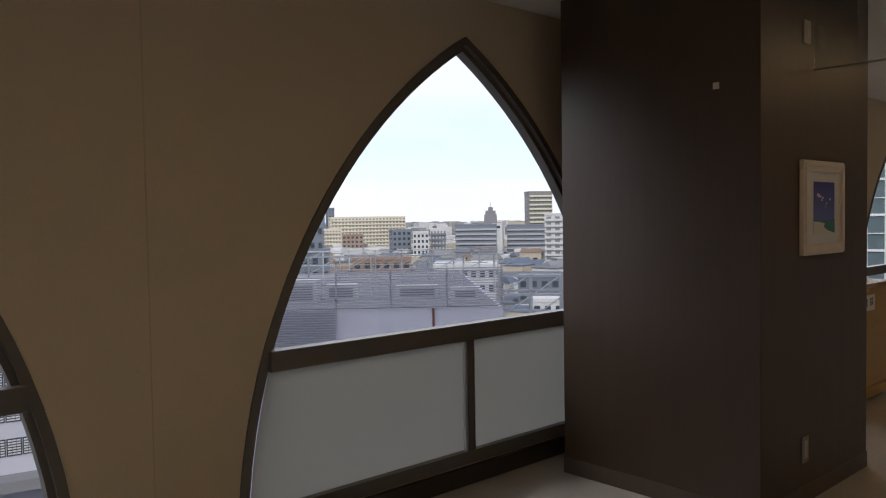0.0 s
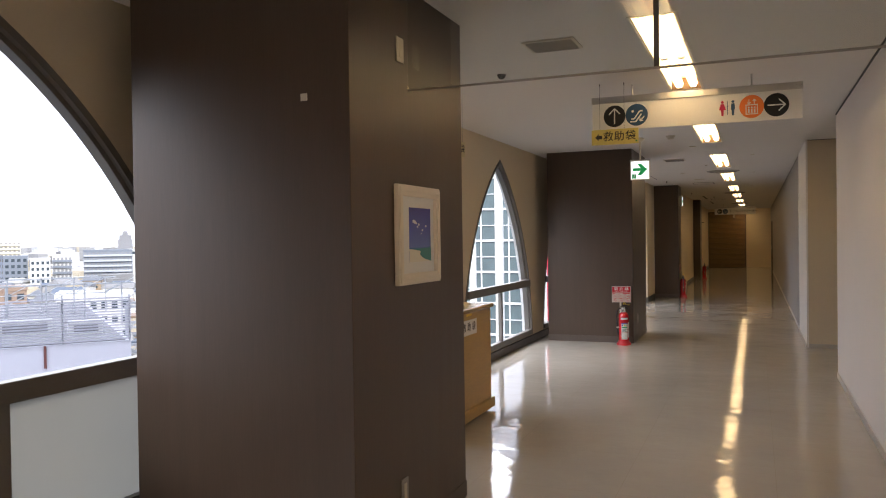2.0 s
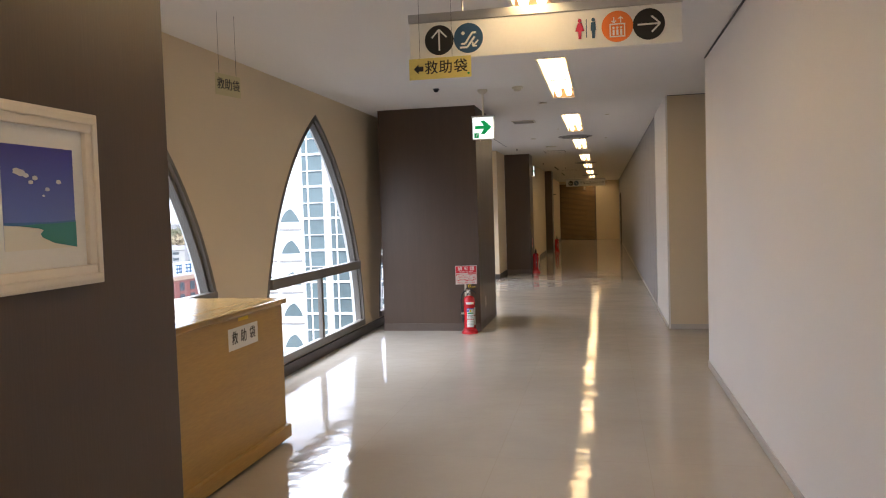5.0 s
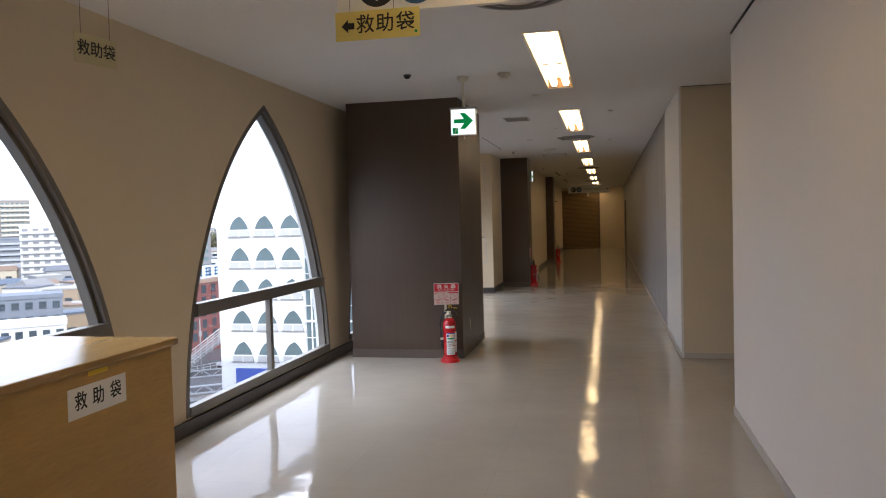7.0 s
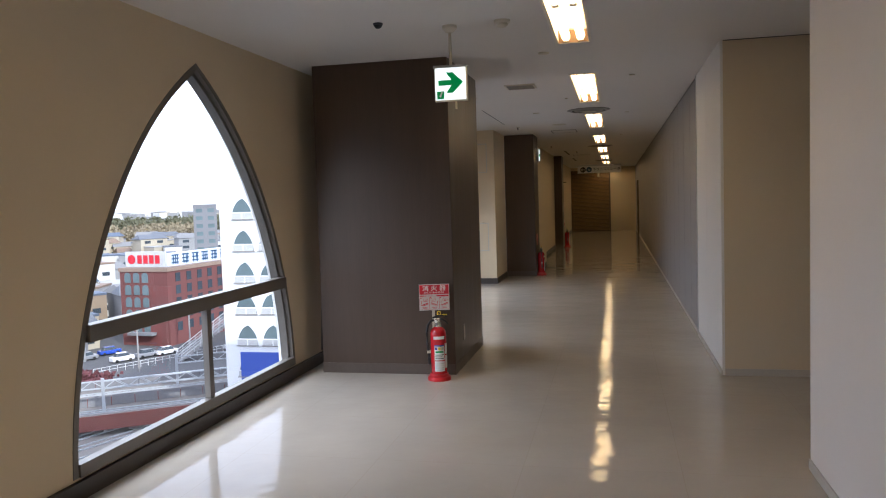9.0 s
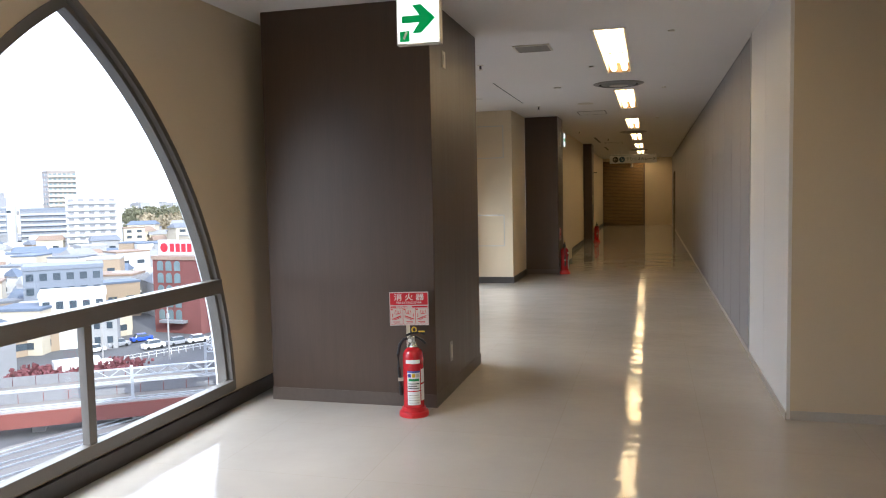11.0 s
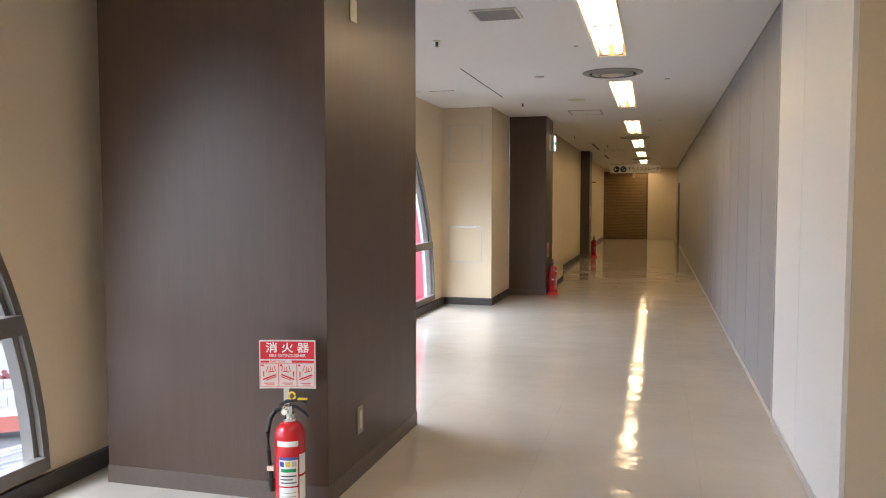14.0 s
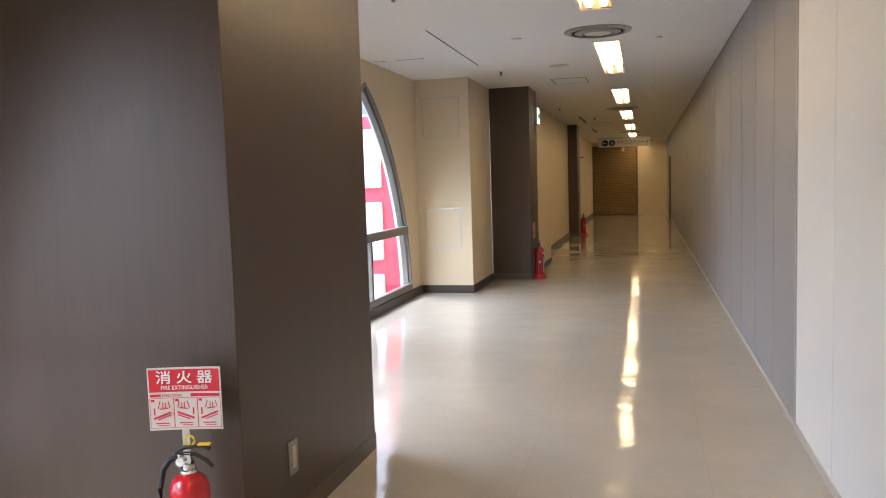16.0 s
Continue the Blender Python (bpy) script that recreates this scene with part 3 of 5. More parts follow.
def sprinkler(x, y):
    d = thing("sprinkler", "small sprinkler head under the ceiling", "sprinkler", "sprinkler heads", at=pose(x, y, TOP))
    part("rose", lathe([(0.035, 0), (0.035, -0.005), (0.02, -0.008)], 20), PLATE, d, smooth=True)
    part("stem", lathe([(0.012, -0.006), (0.012, -0.04), (0.008, -0.045)], 14), GUNMETAL, d, smooth=True)
    part("deflector", lathe([(0.022, -0.045), (0.022, -0.049)], 18), CHROME, d)


for x, y in ((14.38, 2.07), (18.68, 2.05), (24.3, 1.9), (27.2, 1.4)):
    sprinkler(x, y)
for x, y, r in ((18.54, 1.30, 0.12), (13.2, 0.15, 0.03), (17.0, 0.15, 0.03), (16.5, 1.5, 0.05), (11.6, 0.95, 0.05), (21.5, 0.2, 0.03), (14.9, 0.95, 0.02)):
    d = thing("ceiling_disc", "small round white cover plate on the ceiling", "cover plate", "round ceiling covers", at=pose(x, y, TOP))
    part("plate", lathe([(r, 0), (r, -0.006), (r * 0.9, -0.01)], 28), PLATE, d, smooth=True)


def slit(x0, x1, y0, y1):
    s = thing("ceiling_slit", "thin dark access joint in the ceiling", "access joint", "ceiling joints")
    part("shadow_strip", box(x0, x1, y0, y1, TOP - 0.003, TOP - 0.0005), GUNMETAL, s)


slit(15.75, 18.05, 2.20, 2.214)
slit(17.25, 17.262, 2.66, 2.98)
slit(17.25, 17.262, 3.10, 3.24)
slit(26.6, 28.8, 1.68, 1.74)
slit(31.2, 33.2, 1.68, 1.74)


def hatch(x0, x1, y0, y1):
    h = thing("ceiling_hatch", "square ceiling access hatch with a thin metal frame", "access hatch", "ceiling hatches")
    bm = bmesh.new()
    for a in ((x0, x1, y0, y0 + 0.02), (x0, x1, y1 - 0.02, y1), (x0, x0 + 0.02, y0, y1), (x1 - 0.02, x1, y0, y1)):
        add_box(bm, *a, TOP - 0.005, TOP - 0.0005)
    part("frame", bm, PLATEGREY, h)
    part("lid", box(x0 + 0.024, x1 - 0.024, y0 + 0.024, y1 - 0.024, TOP - 0.004, TOP - 0.0005), CEIL, h)


hatch(19.75, 20.37, 1.06, 1.55)
hatch(28.9, 29.5, 1.1, 1.6)

# glass smoke curtain between the first pillar and the right wall
gx = 3.44
gl = thing("smoke_curtain", "clear glass smoke curtain with a metal bottom edge under the ceiling", "smoke curtain")
part("glass_sheet", box(gx - 0.003, gx + 0.003, RIGHT + 0.002, 1.768, 2.352, TOP - 0.001), SMOKEGLASS, gl).visible_shadow = False
part("bottom_edge", box(gx - 0.008, gx + 0.008, RIGHT + 0.002, 1.768, 2.344, 2.354, 0.002), PLATEGREY, gl)
for y in (0.52, -0.42):
    part("joint_clip", box(gx - 0.008, gx + 0.008, y - 0.012, y + 0.012, 2.355, TOP - 0.001), GUNMETAL, gl)

# ---- signs ----
def rod(name, x, y, z0, parent, r=0.005):
    return part(name, cyl((x, y, z0), (x, y, TOP - 0.012), r, seg=10), STEEL, parent)


def on_board(outline, x, parent, mat, name, depth=0.0015, label=""):
    """A flat inlay on a board that faces -x; outline in (-y, z)."""
    ob = part(name, slab(outline, depth), mat, parent, label)
    ob.matrix_basis = Matrix(((0, -1, 0, x), (-1, 0, 0, 0), (0, 0, 1, 0), (0, 0, 0, 1)))
    return ob


def bar_line(p, q, w):
    """Corners of a straight stroke."""
    d = Vector((q[0] - p[0], q[1] - p[1])).normalized() * w / 2
    return [(p[0] - d.y, p[1] + d.x), (q[0] - d.y, q[1] + d.x), (q[0] + d.y, q[1] - d.x), (p[0] + d.y, p[1] - d.x)]


def arrow(cx, cz, size, turn, x, parent, mat, name="arrow", w=0.16):
    c, s = math.cos(turn), math.sin(turn)

    def at(u, v):
        return (cx + size * (u * c - v * s), cz + size * (u * s + v * c))
    bm = bmesh.new()
    for p, q in (((-0.5, 0), (0.44, 0)), ((0.12, 0.36), (0.5, 0)), ((0.12, -0.36), (0.5, 0))):
        piece = slab(bar_line(at(*p), at(*q), size * w * 0.7), 0.0015)
        me = bpy.data.meshes.new("tmp")
        piece.to_mesh(me)
        piece.free()
        bm.from_mesh(me)
        bpy.data.meshes.remove(me)
    ob = part(name, bm, mat, parent)
    ob.matrix_basis = Matrix(((0, -1, 0, x), (-1, 0, 0, 0), (0, 0, 1, 0), (0, 0, 0, 1)))
    return ob


def person_sign(cx, cz, x, parent, mat, skirt):
    """A plain pictogram: a disc over a tapered bar."""
    on_board(disc_outline(cx, cz + 0.05, 0.011, 16), x, parent, mat, "pictogram_disc")
    w = 0.026 if skirt else 0.016
    on_board([(cx - 0.012, cz + 0.036), (cx + 0.012, cz + 0.036), (cx + w, cz - 0.012), (cx + 0.010, cz - 0.014), (cx + 0.008, cz - 0.06), (cx - 0.008, cz - 0.06), (cx - 0.010, cz - 0.014), (cx - w, cz - 0.012)], x, parent, mat, "pictogram_bar")


SX = 6.455
sign = thing("hanging_sign", "long white hanging direction sign with round black, blue and orange symbols", "sign")
part("board", box(SX, SX + 0.035, -0.24, 1.403, 2.487, 2.716, 0.002), PAPER, sign)
part("top_rail", box(SX - 0.008, SX + 0.043, -0.245, 1.408, 2.716, 2.772, 0.003), STEEL, sign, "satin metal top rail")
for y in (1.067, 0.13):
    rod("hanger_rod", SX + 0.018, y, 2.77, sign, 0.007)
F = SX - 0.0005
for cy, mat, name in ((1.214, INK, "black_disc"), (1.03, NAVY, "blue_disc"), (0.13, ORANGE, "orange_disc"), (-0.052, INK, "black_disc")):
    on_board(disc_outline(-cy, 2.604, 0.092), F, sign, mat, name)
G = F - 0.0018
arrow(-1.214, 2.604, 0.13, math.pi / 2, G, sign, PAPER, "up_arrow", 0.11)
arrow(0.052, 2.604, 0.13, 0, G, sign, PAPER, "side_arrow", 0.11)
arrow(-0.985, 2.57, 0.05, -math.pi * 0.75, G, sign, PAPER, "small_arrow", 0.25)
for p, q in (((-1.075, 2.57), (-1.05, 2.57)), ((-1.05, 2.57), (-1.005, 2.635)), ((-1.005, 2.635), (-0.98, 2.635)), ((-1.083, 2.548), (-1.037, 2.548)), ((-1.037, 2.548), (-0.99, 2.61))):
    on_board(bar_line(p, q, 0.012), G, sign, PAPER, "escalator_stroke")
on_board(disc_outline(-1.062, 2.635, 0.011, 14), G, sign, PAPER, "pictogram_disc")
person_sign(-0.35, 2.604, G, sign, PINK, True)
person_sign(-0.27, 2.604, G, sign, NAVY, False)
on_board(bar_line((-0.311, 2.55), (-0.311, 2.66), 0.005), G, sign, NAVY, "divider")
for p, q in (((-0.172, 2.545), (-0.172, 2.618)), ((-0.088, 2.545), (-0.088, 2.618)), ((-0.176, 2.618), (-0.084, 2.618)), ((-0.176, 2.545), (-0.084, 2.545))):
    on_board(bar_line(p, q, 0.007), G, sign, PAPER, "lift_frame_stroke")
for k in (-0.152, -0.13, -0.108):
    on_board(disc_outline(k, 2.597, 0.007, 12), G, sign, PAPER, "pictogram_disc")
    on_board(bar_line((k, 2.586), (k, 2.553), 0.012), G, sign, PAPER, "pictogram_bar")
arrow(-0.15, 2.643, 0.035, -math.pi / 2, G, sign, PAPER, "small_arrow", 0.25)
arrow(-0.11, 2.643, 0.035, math.pi / 2, G, sign, PAPER, "small_arrow", 0.25)

ys = thing("hanging_sign", "yellow hanging rescue-chute sign with a black arrow", "sign")
YX = SX - 0.03
part("board", box(YX, YX + 0.004, 1.012, 1.405, 2.362, 2.492, 0.001), YELLOW, ys)
for y in (1.335, 1.13):
    part("wire", cyl((YX + 0.002, y, 2.492), (YX + 0.002, y, TOP), 0.0012, seg=6), GUNMETAL, ys)
    part("ceiling_hook", cyl((YX + 0.002, y, TOP - 0.02), (YX + 0.002, y, TOP), 0.004, seg=8), GUNMETAL, ys)
on_board([(-1.375, 2.427), (-1.345, 2.457), (-1.345, 2.441), (-1.315, 2.441), (-1.315, 2.413), (-1.345, 2.413), (-1.345, 2.397)], YX - 0.0005, ys, INK, "arrow")
writing("lettering", "救", 0.088, INK, ys, Matrix.Translation((YX - 0.001, 1.308, 2.427)) @ FACE_BACK, bold=0.0007)
writing("lettering", "助", 0.088, INK, ys, Matrix.Translation((YX - 0.001, 1.216, 2.427)) @ FACE_BACK, bold=0.0007)
writing("lettering", "袋", 0.088, INK, ys, Matrix.Translation((YX - 0.001, 1.122, 2.427)) @ FACE_BACK, bold=0.0007)
on_board(disc_outline(-1.03, 2.385, 0.007, 12), YX - 0.0005, ys, GREEN, "green_dot")

ws = thing("hanging_sign", "small yellow rescue-chute card hung beside the window", "sign", at=pose(6.31, 2.665, 0.03, 0, 0, -11.5))
part("board", box(0, 0.255, 0, 0.003, 2.31, 2.45), PALEYELLOW, ws)
writing("lettering", "救助袋", 0.078, INK, ws, Matrix.Translation((0.012, -0.001, 2.38)) @ FACE_SIDE, bold=0.0007)
for x in (0.04, 0.215):
    part("wire", cyl((x, 0.0015, 2.45), (x, 0.0015, TOP - 0.03), 0.0012, seg=6), GUNMETAL, ws)

ex = thing("exit_sign", "lit green-arrow exit sign hung on a white pole", "exit sign")
part("case", box(10.235, 10.285, 1.398, 1.642, 2.33, 2.588, 0.004), PLATE, ex)
part("cap", box(10.228, 10.292, 1.392, 1.648, 2.572, 2.592, 0.003), STEEL, ex)
part("face", box(10.2315, 10.236, 1.405, 1.635, 2.338, 2.572), EXITFACE, ex, "lit white face")
part("pole", cyl((10.26, 1.52, 2.59), (10.26, 1.52, TOP - 0.03), 0.012), PLATE, ex, smooth=True)
can = part("canopy", lathe([(0.055, TOP), (0.055, TOP - 0.02), (0.03, TOP - 0.045), (0.014, TOP - 0.05)], 24), PLATE, ex, smooth=True)
can.matrix_basis = pose(10.26, 1.52, 0)
on_board([(-1.61, 2.482), (-1.512, 2.482), (-1.552, 2.538), (-1.502, 2.538), (-1.424, 2.463), (-1.502, 2.388), (-1.552, 2.388), (-1.512, 2.444), (-1.61, 2.444)], 10.2312, ex, LITGREEN, "green_arrow")
on_board([(-1.622, 2.346), (-1.568, 2.346), (-1.568, 2.402), (-1.622, 2.402)], 10.2312, ex, LITGREEN, "green_pictogram")
on_board(bar_line((-1.60, 2.36), (-1.583, 2.398), 0.012), 10.2295, ex, PAPER, "pictogram_bar")

es = thing("exit_sign", "small lit exit sign fixed beside a dark pillar", "exit sign")
part("case", box(20.94, 21.19, 1.90, 1.976, 2.36, 2.62, 0.004), PLATE, es)
part("face", box(20.95, 21.18, 1.897, 1.901, 2.37, 2.61), EXITFACE, es, "lit white face")
part("green_arrow", box(20.97, 21.16, 1.8955, 1.8975, 2.46, 2.52), LITGREEN, es)

fs = thing("hanging_sign", "white hanging escalator sign far down the corridor", "sign")
FX = 33.9
part("board", box(FX, FX + 0.04, 0.12, 1.70, 2.44, 2.70, 0.002), PAPER, fs)
part("top_rail", box(FX - 0.006, FX + 0.046, 0.115, 1.705, 2.70, 2.74), STEEL, fs)
for y in (1.35, 0.45):
    rod("hanger_rod", FX + 0.02, y, 2.74, fs, 0.007)
on_board(disc_outline(-1.50, 2.57, 0.1), FX - 0.001, fs, INK, "black_disc")
on_board(disc_outline(-1.28, 2.57, 0.1), FX - 0.001, fs, NAVY, "blue_disc")
arrow(-1.5, 2.57, 0.13, math.pi, FX - 0.003, fs, PAPER, "side_arrow")
arrow(-1.28, 2.57, 0.1, -math.pi / 4, FX - 0.003, fs, PAPER, "small_arrow")
writing("lettering", "下りエスカレーター", 0.125, INK, fs, Matrix.Translation((FX - 0.002, 1.15, 2.57)) @ FACE_BACK)
part("drop_sensor", cyl((FX + 0.02, 0.95, 2.30), (FX + 0.02, 0.95, 2.44), 0.04), PLATE, fs)

# ---- first pillar's fittings ----
def picture():
    x0, x1, z0, z1, y = 3.25, 3.787, 1.348, 1.858, 1.77
    p = thing("framed_picture", "seaside print with white clouds in a whitewashed wood frame", "picture")
    w = 0.058
    bm = bmesh.new()
    for a in ((x0, x1, z0, z0 + w), (x0, x1, z1 - w, z1), (x0, x0 + w, z0 + w, z1 - w), (x1 - w, x1, z0 + w, z1 - w)):
        add_box(bm, a[0], a[1], y - 0.028, y - 0.001, a[2], a[3], 0.005)
    part("frame", bm, PICWOOD, p)
    lip = bmesh.new()
    for a in ((x0 + 0.012, x1 - 0.012, z0 + 0.012, z0 + 0.032), (x0 + 0.012, x1 - 0.012, z1 - 0.032, z1 - 0.012), (x0 + 0.012, x0 + 0.032, z0 + 0.032, z1 - 0.032), (x1 - 0.032, x1 - 0.012, z0 + 0.032, z1 - 0.032)):
        add_box(lip, a[0], a[1], y - 0.036, y - 0.026, a[2], a[3], 0.004)
    part("mat_board", box(x0 + w, x1 - w, y - 0.012, y - 0.002, z0 + w, z1 - w), PAPER, p, "white mount card")
    ix0, ix1, iz0, iz1 = 3.405, 3.685, 1.462, 1.745
    yy = y - 0.0125

    def flat(name, pts, mat, lift, label=""):
        ob = part(name, slab(pts, 0.0005), mat, p, label)
        ob.matrix_basis = pose(0, yy - lift, 0)
    m, n, l, pr = nodes_of("print_sky")
    tc, ra = n.new("ShaderNodeTexCoord"), n.new("ShaderNodeValToRGB")
    se, mr = n.new("ShaderNodeSeparateXYZ"), n.new("ShaderNodeMapRange")
    l.new(tc.outputs["Object"], se.inputs[0])
    l.new(se.outputs["Z"], mr.inputs["Value"])
    mr.inputs["From Min"].default_value, mr.inputs["From Max"].default_value = iz0, iz1
    l.new(mr.outputs[0], ra.inputs["Fac"])
    ra.color_ramp.elements[0].color, ra.color_ramp.elements[1].color = (0.16, 0.24, 0.62, 1), (0.045, 0.04, 0.30, 1)
    l.new(ra.outputs["Color"], pr.inputs["Base Color"])
    pr.inputs["Roughness"].default_value = 0.35
    flat("printed_sky", [(ix0, iz0), (ix1, iz0), (ix1, iz1), (ix0, iz1)], m, 0, "violet-blue printed sky")
    W, H = ix1 - ix0, iz1 - iz0

    def on_print(pts):
        return [(ix0 + W * u, iz0 + H * v) for u, v in pts]
    flat("printed_sand", on_print([(0, 0), (1, 0), (1, 0.05), (0.7, 0.2), (0.3, 0.235), (0, 0.24)]), plain("print_sand", (0.78, 0.74, 0.64), 0.4), 0.0006)
    flat("printed_sea", on_print([(0, 0.24), (0.3, 0.225), (0.52, 0.21), (0.62, 0.19), (1, 0.17), (1, 0.28), (0.6, 0.262), (0, 0.265)]), plain("print_sea", (0.06, 0.17, 0.40), 0.4), 0.0012)
    flat("printed_shallows", on_print([(0.18, 0.232), (0.45, 0.205), (0.52, 0.185), (0.47, 0.15), (0.5, 0.115), (0.66, 0.055), (1, 0.0), (1, 0.262), (0.72, 0.25), (0.4, 0.245)]), plain("print_green", (0.05, 0.26, 0.25), 0.4), 0.0018)
    for cx, cz, r in ((0.055, 0.212, 0.011), (0.07, 0.208, 0.012), (0.088, 0.202, 0.008), (0.122, 0.196, 0.008), (0.105, 0.184, 0.007), (0.168, 0.166, 0.007), (0.215, 0.188, 0.008), (0.152, 0.148, 0.004)):
        flat("printed_cloud", [(ix0 + cx + r * 1.3 * math.cos(k * 0.524) * (1 + 0.2 * math.sin(3 * k)), iz0 + cz + r * 0.8 * math.sin(k * 0.524)) for k in range(12)], PAPER, 0.0012)
    part("inner_lip", lip, PICWOOD, p)


picture()


def wall_plate(x0, z0, z1, y, label, insert, w=0.082):
    p = thing("wall_plate", label, "outlet plate", "plates on the pillars")
    pl = part("plate", box(x0, x0 + w, y - 0.007, y - 0.0005, z0, z1, 0.003), PLATEGREY if insert else PLATE, p)
    part("insert", box(x0 + w * 0.3, x0 + w * 0.7, y - 0.010, y - 0.006, z0 + 0.025, z1 - 0.025, 0.001), PLATE, pl, "ivory insert")


wall_plate(3.30, 2.475, 2.60, 1.77, "ivory blank plate high on a dark pillar", False)
wall_plate(3.285, 0.225, 0.37, 1.77, "grey outlet plate low on a dark pillar", True)
wall_plate(11.82, 0.25, 0.40, 1.80, "grey outlet plate low on a dark pillar", True)
wall_plate(11.765, 2.455, 2.575, 1.80, "ivory blank plate high on a dark pillar", False)
wall_plate(20.75, 2.35, 2.62, 1.95, "ivory blank plate high on a dark pillar", False, 0.1)
wall_plate(29.5, 1.1, 1.4, 1.98, "ivory blank plate on a dark pillar", False, 0.1)
tg = thing("wall_tag", "small square ivory tag on the pillar face", "tag")
part("tag_plate", box(2.809, 2.8145, 1.985, 2.018, 2.215, 2.248, 0.001), PLATE, tg)

# ---- rescue-chute cabinet ----
cab = thing("cabinet", "honey-coloured wooden rescue-chute cabinet with a rounded top", "cabinet")
CX0, CX1, CY = 5.2, 6.61, 2.385
part("body", box(CX0 + 0.015, CX1 - 0.015, CY + 0.012, 3.20, 0.03, 0.945, 0.004), OAK, cab)
part("top", box(CX0 - 0.012, CX1 + 0.012, CY - 0.015, 3.215, 0.945, 0.982, 0.012), OAKTOP, cab, "worn glossy top board")
part("plinth", box(CX0 - 0.008, CX1 + 0.008, CY - 0.018, 3.20, 0.025, 0.115, 0.012), OAK, cab)
for x in (CX0 + 0.12, CX1 - 0.12):
    for y in (CY + 0.1, 3.08):
        part("caster", cyl((x - 0.015, y, 0.026), (x + 0.015, y, 0.026), 0.026, seg=16), BLACK, cab, "black caster")
card = part("label_card", box(5.815, 6.205, CY + 0.010, CY + 0.0125, 0.752, 0.882), PAPER, cab, "white label card")
writing("lettering", "救", 0.082, INK, card, Matrix.Translation((5.853, CY + 0.0095, 0.817)) @ FACE_SIDE, bold=0.0007)
writing("lettering", "助", 0.082, INK, card, Matrix.Translation((5.968, CY + 0.0095, 0.817)) @ FACE_SIDE, bold=0.0007)
writing("lettering", "袋", 0.082, INK, card, Matrix.Translation((6.088, CY + 0.0095, 0.817)) @ FACE_SIDE, bold=0.0007)
part("sticker", box(5.95, 6.08, CY + 0.0105, CY + 0.0125, 0.915, 0.935), YELLOWP, cab, "small yellow sticker")

# ---- fire extinguishers ----
def wrap_patch(r, a0, a1, z0, z1, seg=10):
    """A label bent round an upright cylinder, angles in degrees from -x."""
    bm = bmesh.new()
    prev = None
    for i in range(seg + 1):
        a = radians(180 + a0 + (a1 - a0) * i / seg)
        cur = [bm.verts.new((r * math.cos(a), r * math.sin(a), z)) for z in (z0, z1)]
        if prev:
            bm.faces.new((prev[0], cur[0], cur[1], prev[1]))
        prev = cur
    return bm


